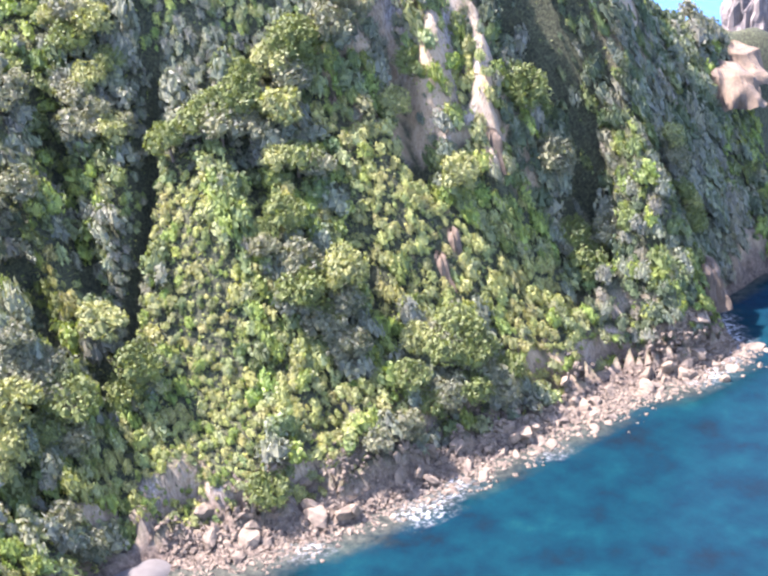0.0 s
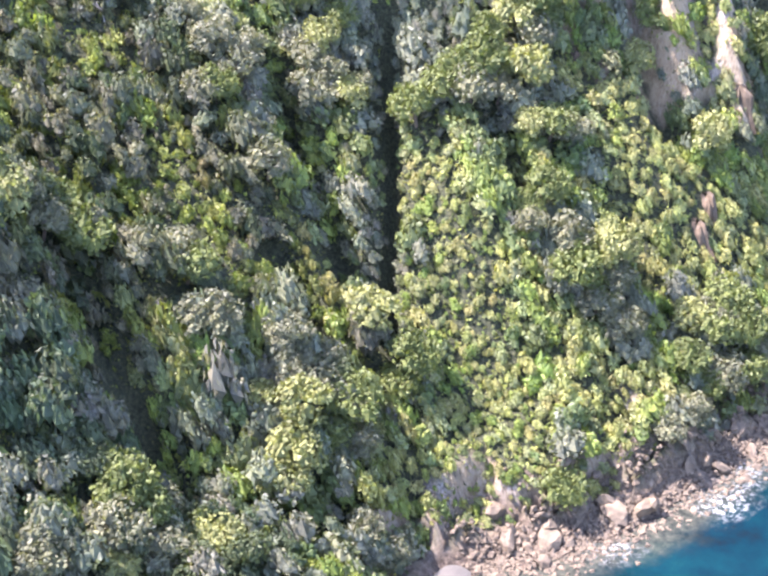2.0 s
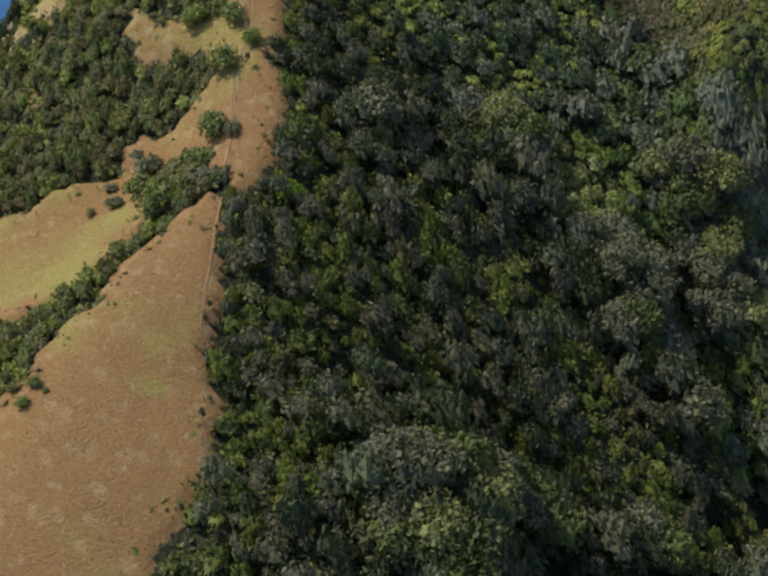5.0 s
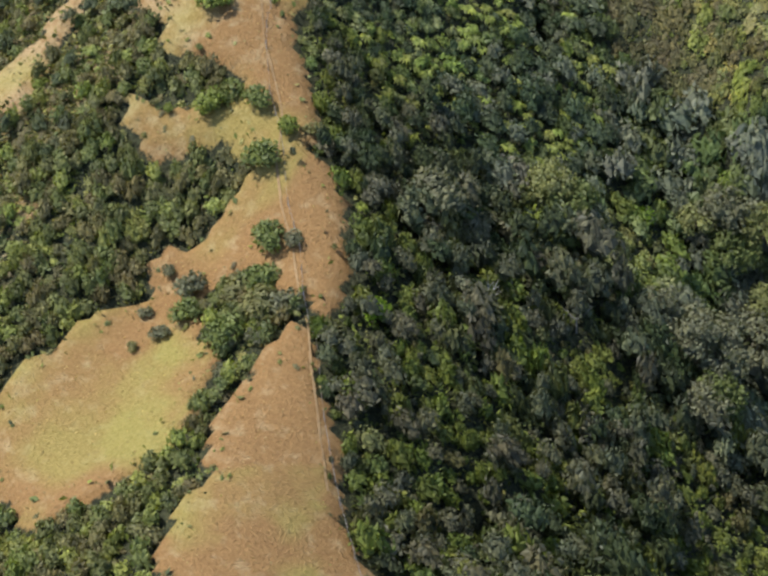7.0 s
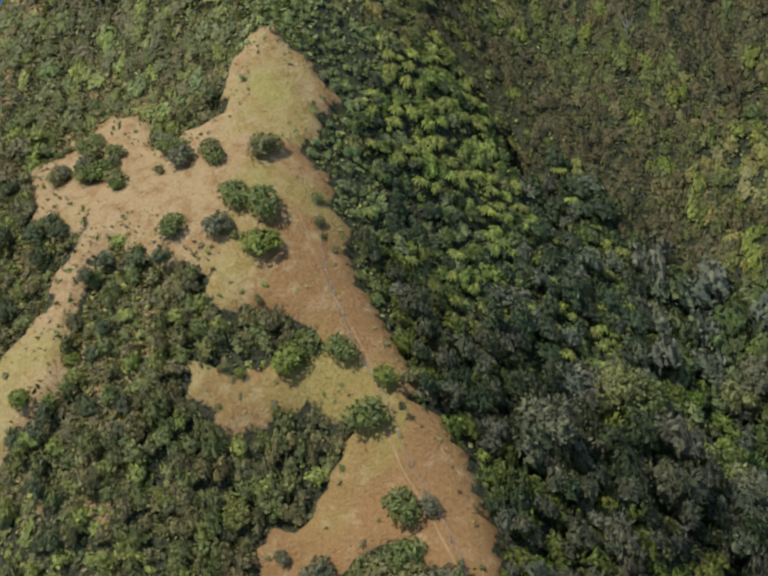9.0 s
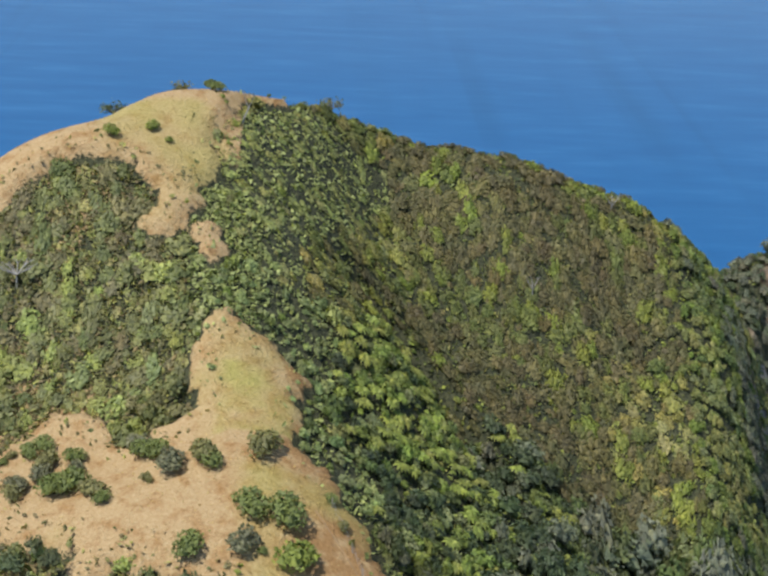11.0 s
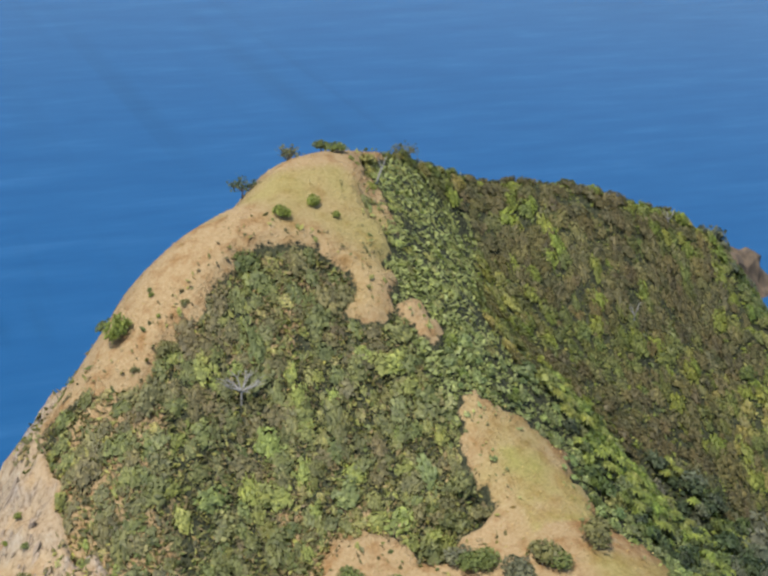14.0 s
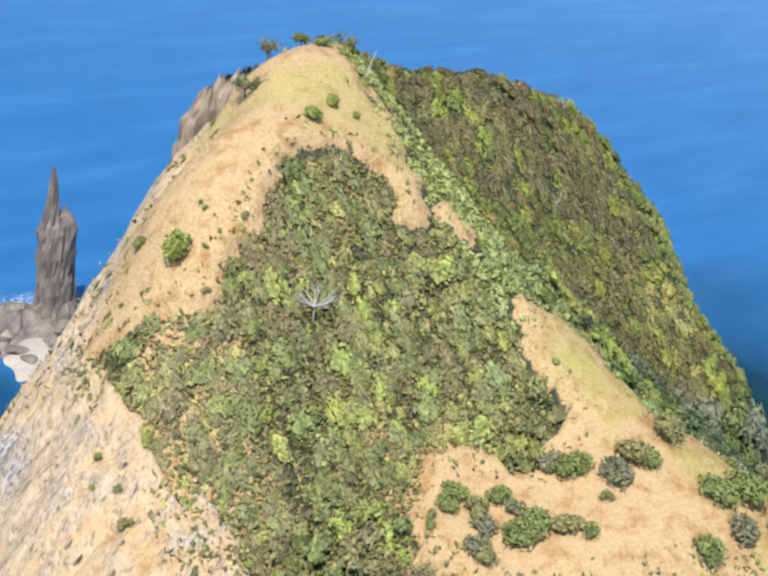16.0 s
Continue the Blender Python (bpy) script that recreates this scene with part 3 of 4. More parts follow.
    soft = unit((way if lit is None else lit) + 0.22 * rng.normal(size=(n, 3)))
    return v, f, np.repeat(soft, 4, 0)


def crown(rng, lobes=8, count=170, size=0.15, flat=0.75, gather=0.52):
    """A billowing crown of radius about one, of leaf sprays round dark lobes."""
    a = rng.uniform(0, 2 * np.pi, lobes)
    el = np.arcsin(rng.uniform(-0.05, 0.95, lobes))
    c = np.c_[np.cos(a) * np.cos(el), np.sin(a) * np.cos(el), np.sin(el) * flat] * gather * rng.uniform(0.75, 1.15, lobes)[:, None]
    c[0] = (0.05, 0.0, gather * flat * 0.8 if lobes > 2 else 0.05)
    c[:, 2] += 0.3
    r = rng.uniform(0.32, 0.62, lobes) * (1.0 if lobes < 14 else 0.66)
    ov, of = octa_points()
    verts = [ov * (r[k] * 0.78) + c[k] for k in range(lobes)]
    faces = [of + 6 * k for k in range(lobes)]
    soft = [unit(ov + 0.8 * (c[k] - (0, 0, 0.1))) for k in range(lobes)]
    pick = rng.choice(lobes, count * 2, p=r**2 / (r**2).sum())
    d = rng.normal(size=(count * 2, 3))
    d[:, 2] = np.abs(d[:, 2]) * 1.1 - 0.25
    d = unit(d)
    p = c[pick] + d * r[pick][:, None] * rng.uniform(0.82, 1.16, len(d))[:, None]
    gap = np.linalg.norm(p[:, None] - c[None], axis=2) / r[None]
    gap[np.arange(len(p)), pick] = 9
    keep = np.where(gap.min(1) > 0.84)[0][:count]
    lit = 0.6 * d[keep] + 0.55 * unit(p[keep] - (0, 0, 0.05)) + (0, 0, 0.15)
    v, f, n = cards(rng, p[keep], d[keep], size, lit=lit)
    verts.append(v)
    faces.append(f + 6 * lobes)
    soft.append(n)
    return np.concatenate(verts), np.concatenate(faces), np.concatenate(soft)


def fern_crown(rng, fronds=13):
    """A tree fern from above: a star of arching, tapering fronds."""
    verts, faces, soft = [], [], []
    for k in range(fronds):
        a = 2 * np.pi * (k + rng.uniform(-0.3, 0.3)) / fronds
        along, across = np.array([np.cos(a), np.sin(a), 0]), np.array([-np.sin(a), np.cos(a), 0])
        reach, lift = rng.uniform(0.8, 1.15), rng.uniform(0.25, 0.45)
        base = 8 * k
        for u, w in ((0.05, 0.05), (0.4, 0.17), (0.75, 0.14), (1.0, 0.02)):
            mid = along * u * reach + np.array([0, 0, 0.45 + lift * np.sin(u * 2.6) - 0.25 * u * u])
            verts += [mid - across * w, mid + across * w]
            soft += [along * (0.15 + 0.75 * u) + (0, 0, 0.8)] * 2
        for s in range(3):
            faces += [(base + 2 * s, base + 2 * s + 1, base + 2 * s + 3), (base + 2 * s, base + 2 * s + 3, base + 2 * s + 2)]
    return np.array(verts), np.array(faces), unit(np.array(soft))


GREYGREEN, MID, BRIGHT, YELLOW = (0.157, 0.163, 0.106), (0.122, 0.150, 0.052), (0.180, 0.220, 0.052), (0.255, 0.255, 0.088)
BROWN, LIME, BAND = (0.122, 0.120, 0.062), (0.165, 0.185, 0.06), (0.245, 0.285, 0.115)
OLIVE, DARK, FERN, PALE = (0.140, 0.138, 0.062), (0.072, 0.094, 0.046), (0.210, 0.235, 0.050), (0.215, 0.230, 0.098)

rng = np.random.default_rng(7)
BROAD = [crown(rng, 9, 92, 0.15, 0.75, 0.5) for _ in range(7)]
SMALL = [crown(rng, 6, 70, 0.175, 0.85, 0.42) for _ in range(7)]
FINE = [crown(rng, 6, 96, 0.145, 0.6, 0.45) for _ in range(6)]
LITE = [crown(rng, 2, 42, 0.215, 0.8, 0.34) for _ in range(8)]
STAR = [fern_crown(rng, int(rng.integers(11, 15))) for _ in range(5)]
TUFT = [crown(rng, 4, 84, 0.15, 0.5, 0.5) for _ in range(5)]


def spread(n, box, radius, gap=0.6):
    """Plant places with room between them: random darts, the widest plants first."""
    x, y = rng.uniform(box[0], box[1], n), rng.uniform(box[2], box[3], n)
    r = radius(x, y)
    tilt = np.hypot(land_height(x + 2, y, False) - land_height(x - 2, y, False), land_height(x, y + 2, False) - land_height(x, y - 2, False)) / 4
    room = r / np.sqrt(1 + 0.8 * tilt**2) * rng.uniform(0.55, 1.3, n)
    order = np.argsort(-r)
    cells, kept = {}, []
    for i in order:
        if r[i] <= 0:
            continue
        cx, cy = int(x[i] // 5), int(y[i] // 5)
        near_by = [j for a in (-1, 0, 1) for b in (-1, 0, 1) for j in cells.get((cx + a, cy + b), ())]
        if all((x[i] - x[j]) ** 2 + (y[i] - y[j]) ** 2 > (gap * (room[i] + room[j])) ** 2 for j in near_by):
            cells.setdefault((cx, cy), []).append(i)
            kept.append(i)
    return x[kept], y[kept], r[kept], np.sqrt(1 + 0.45 * np.minimum(tilt[kept], 1.6) ** 2)


CREST_LINE = np.array(CREST[4:], float)


def crest_side(x, y):
    """The low ferny band just east of the upper crest."""
    edge = np.interp(y, CREST_LINE[:, 1], CREST_LINE[:, 0])
    return (y > 150) & (y < 246) & (x > edge - 3) & (x < edge + 15 + 6 * fbm(x / 8, y / 8, 2, 95))


FENCE = [(-88, 168), (-84, 158), (-79, 151), (-74, 146), (-69, 139), (-64, 134), (-60, 128), (-56, 124.5), (-51, 117.5), (-45, 110.5), (-38, 103.5), (-31, 96.5), (-25, 87)]
fence_x, fence_y = np.array(FENCE[::-1], float).T


def west_of_fence(x, y):
    return (y < 168) & (x < np.interp(y, fence_y, fence_x) - 1.0)


def wood_radius(x, y):
    z = land_height(x, y, False)
    grass = open_ground(x, y) | open_ground(x + 0.8, y) | open_ground(x - 0.8, y) | open_ground(x, y + 0.8) | open_ground(x, y - 0.8)
    stray = open_ground(x, y) & ~(open_ground(x + 3.5, y) & open_ground(x - 3.5, y) & open_ground(x, y + 3.5) & open_ground(x, y - 3.5)) & (rng.uniform(size=len(x)) < 0.08)
    west, ribs = bare_rock(x, y)
    west_side, upper = x < -102, (y > 205) & (x < -30)
    big = rng.uniform(size=len(x))
    r = rng.gamma(3.4, 0.42, len(x)).clip(0.6, 2.5)
    r = np.where(upper, rng.gamma(4, 0.27, len(x)).clip(0.5, 1.9), r)
    r = np.where(west_side, np.where(big < 0.10, rng.uniform(1.3, 2.2, len(x)), rng.gamma(5, 0.17, len(x)).clip(0.45, 1.4)), r)
    r = np.where(west_side | upper, r, r * np.clip(1.08 - 1.2 * fbm(x / 13, y / 13, 3, 91), 0.65, 1.35))
    r = np.where((x < -58) & ~west_side, np.minimum(r, 1.65), r)
    r = np.where(west_side & (fbm(x / 4, y / 4, 3, 97) > 0.62), 0, r)
    r = np.where((x < -140) & (y > 186) & (rng.uniform(size=len(x)) < 0.25), 0, r)
    r = np.where(in_gully(x, y) < 1.3, 0, np.where(in_gully(x, y) < 4, np.minimum(r, 1.1), r))
    r = np.where((np.hypot(x - 27.5, y - 235) < 2.4) | (np.hypot(x - 25.5, y - 240.5) < 2.2), 0, r)
    bare_rib = np.minimum(in_gully(x, y, RIB), in_gully(x, y, SPUR)) < 2.0
    r = np.where((in_gully(x, y, RAVINE) < 5.5) & (rng.uniform(size=len(x)) < 0.8) | (in_gully(x, y, CLEFT) < 2.2) | bare_rib & (rng.uniform(size=len(x)) < 0.75), 0, r)
    for line, deep, wide in HOLLOWS:
        r = np.where((in_gully(x, y, line) < 0.5 * wide) & (rng.uniform(size=len(x)) < 0.85), 0, r)
    r = np.where((y > 205) & (x > -32) & (x < -8) | (y > 250) & (x < 2), np.minimum(r, 1.15), r)
    r = np.where(west_of_fence(x, y), np.minimum(r, 1.5), r)
    r = np.where(inside(GULLY_BANK, x, y), rng.gamma(5, 0.16, len(x)).clip(0.4, 1.3), r)
    fern = inside(FERN_BOWL, x, y)
    r = np.where(fern, rng.gamma(3, 0.36, len(x)).clip(0.55, np.where(x < -68, 1.35, 2.1)), r)
    r = np.where(crest_side(x, y), rng.gamma(4, 0.15, len(x)).clip(0.32, 1.2), r)
    h = 1.0
    gx_ = land_height(x + h, y, False) - z
    gy_ = land_height(x, y + h, False) - z
    cliff = ribs & (np.hypot(gx_, gy_) > 1.25) & (rng.uniform(size=len(x)) < 0.3)
    hidden = (y > 262) & (x < -20) | (y > 240) & (x < -100) | (y < 80) | (x < -132) & (y < 158)
    tussock = west & (fbm(x / 9, y / 9, 3, 94) > 0.05) & (rng.uniform(size=len(x)) < 0.3) & (z > 25)
    bare = grass & ~stray | west & ~tussock | (z < 3.5) | cliff
    r = np.where(tussock, rng.uniform(0.3, 0.75, len(x)), r)
    r = np.where(stray, rng.uniform(0.3, 0.75, len(x)), r)
    return np.where(bare, 0, np.where(hidden, np.where(rng.uniform(size=len(x)) < 0.1, r, 0), r))


wx, wy, wr, wt = spread(62000, (-160, 56, 70, 345), wood_radius, 0.5)
wz = land_height(wx, wy)
lean_x = (land_height(wx + 1.2, wy, False) - land_height(wx - 1.2, wy, False)) / 2.4
lean_y = (land_height(wx, wy + 1.2, False) - land_height(wx, wy - 1.2, False)) / 2.4
zone_bank = inside(GULLY_BANK, wx, wy)
streaks = fbm((0.4 * wx + 0.92 * wy) / 5, (0.92 * wx - 0.4 * wy) / 26, 3, 93)
zone_fern, zone_manuka, zone_crest = inside(FERN_BOWL, wx, wy), inside(MANUKA_SIDE, wx, wy), crest_side(wx, wy)
drift = fbm(wx / 13, wy / 13, 3, 91)
dice = rng.uniform(size=len(wx))


def choose(k):
    """The kind of plant and its colour at one place: drifts of like plants, with strays."""
    x, y, u, d = wx[k], wy[k], dice[k], drift[k]
    v = u + 1.1 * d
    if zone_crest[k]:
        return (TUFT, BAND) if u < 0.84 else (TUFT, PALE) if u < 0.93 else (TUFT, BRIGHT) if u < 0.985 else (SMALL, MID)
    if zone_fern[k]:
        if wr[k] > 1.5 and x > -66:
            return (BROAD, DARK) if u < 0.45 else (BROAD, GREYGREEN) if u < 0.75 else (SMALL, MID)
        if x < -68:
            return (STAR, FERN) if v < 0.3 else (SMALL, BRIGHT) if v < 0.55 else (TUFT, PALE) if v < 0.75 else (SMALL, MID) if v < 0.95 else (SMALL, DARK)
        return (STAR, FERN) if v < 0.36 else (SMALL, BRIGHT) if v < 0.5 else (SMALL, DARK) if v < 0.78 else (SMALL, MID) if v < 0.95 else (FINE, GREYGREEN)
    if zone_manuka[k]:
        w = u + 1.6 * streaks[k]
        return (FINE, BROWN) if w < 0.5 else (FINE, OLIVE) if w < 0.78 else (SMALL, BRIGHT) if w < 0.9 else (SMALL, MID)
    if x < -102 or west_of_fence(x, y):
        if wr[k] > 1.25:
            return (FINE, OLIVE) if u < 0.35 else (BROAD, DARK) if u < 0.6 and y < 178 and x < -103 else (SMALL, MID) if u < 0.8 else (SMALL, BRIGHT)
        if x < -141 and y > 188 and u < 0.5:
            return (FINE, BROWN) if u < 0.35 else (TUFT, YELLOW)
        lush = 0.5 * u + 0.22 + 1.1 * fbm(np.array([x / 6]), np.array([y / 6]), 3, 99)[0] + 0.9 * fbm(np.array([x / 19]), np.array([y / 19]), 2, 98)[0]
        return (FINE, BROWN) if lush < 0.2 else (FINE, OLIVE) if lush < 0.4 else (SMALL, MID) if lush < 0.56 else (SMALL, BRIGHT) if lush < 0.76 else (TUFT, YELLOW) if lush < 0.9 else (SMALL, LIME)
    if x < -84 and y > 170:
        return (TUFT, PALE) if u < 0.3 else (SMALL, YELLOW) if u < 0.5 else (SMALL, MID) if u < 0.85 else (FINE, OLIVE)
    if y > 205 and x < -30:
        w = u + 1.5 * streaks[k]
        return (FINE, BROWN) if w < 0.18 else (FINE, OLIVE) if w < 0.34 else (SMALL, MID) if w < 0.52 else (SMALL, BRIGHT) if w < 0.76 else (SMALL, YELLOW) if w < 0.94 else (TUFT, PALE)
    if zone_bank[k]:
        return (TUFT, YELLOW) if u < 0.45 else (TUFT, PALE) if u < 0.65 else (SMALL, BRIGHT) if u < 0.9 else (SMALL, MID)
    if y > 262 and x > -20:
        return (BROAD, GREYGREEN) if v < 0.5 else (BROAD, DARK) if v < 0.75 else (SMALL, MID) if v < 0.9 else (SMALL, BRIGHT)
    if y < 168 and x < 5 or y < 135:
        return (BROAD, DARK) if v < 0.30 else (BROAD, GREYGREEN) if v < 0.70 else (FINE, PALE) if v < 0.73 else (SMALL, MID) if v < 0.84 else (SMALL, OLIVE) if v < 0.88 else (SMALL, BRIGHT) if u < 0.975 else (STAR, FERN)
    w = 0.5 * u + 0.25 + 1.5 * d
    return (BROAD, GREYGREEN) if w < 0.34 else (SMALL, MID) if w < 0.52 else (SMALL, BRIGHT) if w < 0.68 else (SMALL, PALE) if w < 0.8 else (TUFT, YELLOW)


def grow(name, label, chosen):
    """One mass of plants: each a turned, scaled crown with its own tint."""
    verts, faces, tints, normals, base = [], [], [], [], 0
    for k in chosen:
        shapes, colour = choose(k)
        drawn = LITE if wr[k] < 0.95 and shapes is not STAR else shapes
        v, f, soft = drawn[int(rng.integers(len(drawn)))]
        a, s = rng.uniform(0, 2 * np.pi), min(wr[k], 1.25) if shapes is STAR else wr[k]
        low = (in_west[k] and (wr[k] < 1.25 or wy[k] > 185)) or in_upper[k]
        tall = s * (wt[k] * rng.uniform(0.85, 1.25 if wy[k] > 170 else 1.7) if not low else 0.5 if shapes is TUFT else rng.uniform(0.5, 0.85) if in_west[k] else rng.uniform(0.7, 1.1))
        c, q = np.cos(a) * s, np.sin(a) * s
        wide = rng.uniform(0.78, 1.3)
        lift = rng.uniform(0.3, 1.1) if shapes is STAR else rng.uniform(0.0, 1.0 if wy[k] > 170 else 2.2) * s if shapes is BROAD else rng.uniform(-0.25, 0.1 if low else 0.5) * s
        px_, py_ = (v[:, 0] * c - v[:, 1] * q) * wide, (v[:, 0] * q + v[:, 1] * c) / wide
        drape = 0.95 if low else 0.45
        turned = np.c_[soft[:, 0] * np.cos(a) - soft[:, 1] * np.sin(a), soft[:, 0] * np.sin(a) + soft[:, 1] * np.cos(a), soft[:, 2]]
        uphill = np.array((-lean_x[k], -lean_y[k], 1.0)) / math.sqrt(1 + lean_x[k] ** 2 + lean_y[k] ** 2)
        normals.append(unit(turned * 0.7 + uphill * (0.25 if not low else 0.75 if in_west[k] else 0.5)))
        verts.append(np.c_[px_ + wx[k], py_ + wy[k], v[:, 2] * tall + wz[k] + lift + drape * (px_ * lean_x[k] + py_ * lean_y[k])])
        faces.append(f + base)
        base += len(v)
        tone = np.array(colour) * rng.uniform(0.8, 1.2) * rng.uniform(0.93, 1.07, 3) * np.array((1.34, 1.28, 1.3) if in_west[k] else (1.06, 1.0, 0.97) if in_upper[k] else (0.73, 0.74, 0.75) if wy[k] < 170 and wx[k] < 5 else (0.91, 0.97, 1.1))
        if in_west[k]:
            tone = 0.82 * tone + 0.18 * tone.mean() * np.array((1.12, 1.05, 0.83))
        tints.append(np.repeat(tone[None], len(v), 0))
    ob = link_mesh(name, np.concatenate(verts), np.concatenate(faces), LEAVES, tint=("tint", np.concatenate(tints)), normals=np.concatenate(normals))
    return tagged(ob, label, "forest", kind="stuff")


def carpet(n):
    """Low leafy cover between the crowns: small sprays standing on the ground."""
    x, y = rng.uniform(-156, 50, n), rng.uniform(75, 300, n)
    x[: n // 4], y[: n // 4] = rng.uniform(-156, -98, n // 4), rng.uniform(128, 216, n // 4)
    r = wood_radius(x, y)
    keep = (r > 0) & ~((y > 262) & (x < -20))
    x, y = x[keep], y[keep]
    z = land_height(x, y)
    s = rng.uniform(0.2, 0.45, len(x))
    way = np.c_[rng.normal(0, 0.5, len(x)), rng.normal(0, 0.5, len(x)), np.ones(len(x))]
    v, f, soft = cards(rng, np.c_[x, y, z + s * rng.uniform(0.3, 1.6, len(x))], way, s)
    dry = (x < -100)[:, None]
    pick = rng.uniform(size=len(x))[:, None]
    wet_tone = np.where(pick < 0.4, MID, np.where(pick < 0.7, BRIGHT, np.where(pick < 0.85, DARK, YELLOW)))
    dry_tone = np.where(pick < 0.35, OLIVE, np.where(pick < 0.6, YELLOW, np.where(pick < 0.8, (0.24, 0.19, 0.10), MID)))
    tone = np.where(crest_side(x, y)[:, None], BAND, np.where(dry, dry_tone, wet_tone)) * rng.uniform(0.7, 1.25, (len(x), 1))
    ob = link_mesh("undergrowth", v, f, LEAVES, tint=("tint", np.repeat(tone, 4, 0)), normals=soft)
    return tagged(ob, "low leafy undergrowth between the trees and shrubs", "undergrowth", kind="stuff")


index = np.arange(len(wx))
in_west = (wx < -104) | west_of_fence(wx, wy)
in_fern = zone_fern & ~in_west
in_upper = (~in_west) & (~in_fern) & (wy > 205) & (wx < -30)
in_lower = ~(in_west | in_fern | in_upper)

EARTH = plain("bare_earth", (0.25, 0.165, 0.082), 0.95, vary=0.3, scale=1.5)
GRASSY_ROCK = rock_material("grassy_rock", (0.06, 0.058, 0.042), (0.19, 0.185, 0.10), 0.9)

# the widest forest crowns stand as trees of their own
tallest = [k for k in np.argsort(-wr) if in_lower[k] and wx[k] > -70 and 95 < wy[k] < 300 and (wx[k] > -8 or wy[k] < 200) and not west_of_fence(wx[k], wy[k])][:170]
in_lower[tallest] = False



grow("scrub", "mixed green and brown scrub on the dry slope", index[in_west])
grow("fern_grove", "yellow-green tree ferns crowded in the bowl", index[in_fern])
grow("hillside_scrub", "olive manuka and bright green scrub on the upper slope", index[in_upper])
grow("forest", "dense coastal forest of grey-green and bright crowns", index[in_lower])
carpet(170000)


def dry_tufts(n):
    """Tussocks standing out of the dry pasture."""
    x, y = rng.uniform(-156, -24, n), rng.uniform(72, 246, n)
    keep = open_ground(x, y) & (value_noise(x / 3, y / 3, 101) + rng.uniform(-0.4, 0.4, n) > 0.45)
    x, y = x[keep], y[keep]
    z = land_height(x, y)
    s = rng.uniform(0.06, 0.17, len(x))
    way = np.c_[rng.normal(0, 0.9, len(x)), rng.normal(0, 0.9, len(x)), rng.uniform(0.3, 1, len(x))]
    v, f, soft = cards(rng, np.c_[x, y, z + s * 0.4], way, s)
    pick = rng.uniform(size=len(x))[:, None]
    tone = np.where(pick < 0.55, (0.36, 0.27, 0.14), np.where(pick < 0.75, (0.30, 0.21, 0.105), np.where(pick < 0.92, (0.42, 0.33, 0.18), (0.26, 0.245, 0.09)))) * rng.uniform(0.8, 1.2, (len(x), 1))
    ob = link_mesh("grass_tufts", v, f, LEAVES, tint=("tint", np.repeat(tone, 4, 0)), normals=soft)
    return tagged(ob, "bleached tussocks of dry grass on the pasture", "grass", kind="stuff")


dry_tufts(60000)


# ---------------------------------------------------------------- single plants
def limb(bm, a, b, r0, r1, sides=6):
    """A tapered stick from a to b."""
    a, b = Vector(a), Vector(b)
    turn = (b - a).to_track_quat("Z", "Y").to_matrix()
    rings = []
    for p, r in ((a, r0), (b, r1)):
        rings.append([bm.verts.new(p + turn @ Vector((math.cos(2 * math.pi * k / sides) * r, math.sin(2 * math.pi * k / sides) * r, 0))) for k in range(sides)])
    for k in range(sides):
        bm.faces.new((rings[0][k], rings[0][(k + 1) % sides], rings[1][(k + 1) % sides], rings[1][k]))
    bm.faces.new(rings[1])


def plant(name, shape, colour, label, category, group, stem=0.5, forks=3):
    """A master plant of radius about one: an Empty at its foot, trunk with limbs, and a crown of leaf sprays."""
    root = new(name)
    v, f, soft = shape
    tone = np.repeat(np.array(colour)[None], len(v), 0)
    link_mesh("crown", np.c_[v[:, :2], v[:, 2] + stem - 0.25], f, LEAVES, root, tint=("tint", tone), normals=soft)
    bm = bmesh.new()
    limb(bm, (0, 0, -0.3), (0.03, 0.02, stem), 0.075, 0.055)
    trunk = part("trunk", bm, BARK, root)
    for k in range(forks):
        bm = bmesh.new()
        a = 2 * math.pi * k / forks + rng.uniform(0, 1)
        limb(bm, (0.03, 0.02, stem - 0.05), (0.45 * math.cos(a), 0.45 * math.sin(a), stem + 0.35), 0.045, 0.015, 5)
        part("branch", bm, BARK, trunk)
    return tagged(root, label, category, group)


def put(master, x, y, r, squash=1.0, sink=0.0):
    """A copy of a master plant, standing on the ground."""
    z = float(land_height(np.array([x]), np.array([y]))[0])
    fall = Vector((float(land_height(np.array([x - 1.5]), np.array([y]), False)[0] - land_height(np.array([x + 1.5]), np.array([y]), False)[0]), float(land_height(np.array([x]), np.array([y - 1.5]), False)[0] - land_height(np.array([x]), np.array([y + 1.5]), False)[0]), 0)) / 3
    m = Matrix.Translation((x, y, z - sink)) @ Vector((0, 0, 1)).rotation_difference(Vector((0, 0, 1)) + 0.42 * fall).to_matrix().to_4x4() @ pose(0, 0, 0, 0, 0, float(rng.uniform(0, 360)))
    ob = copy_thing(master, m)
    ob.scale = (r, r, r * squash)
    return ob


def away(master):
    for o in (master, *master.children_recursive):
        bpy.data.objects.remove(o)


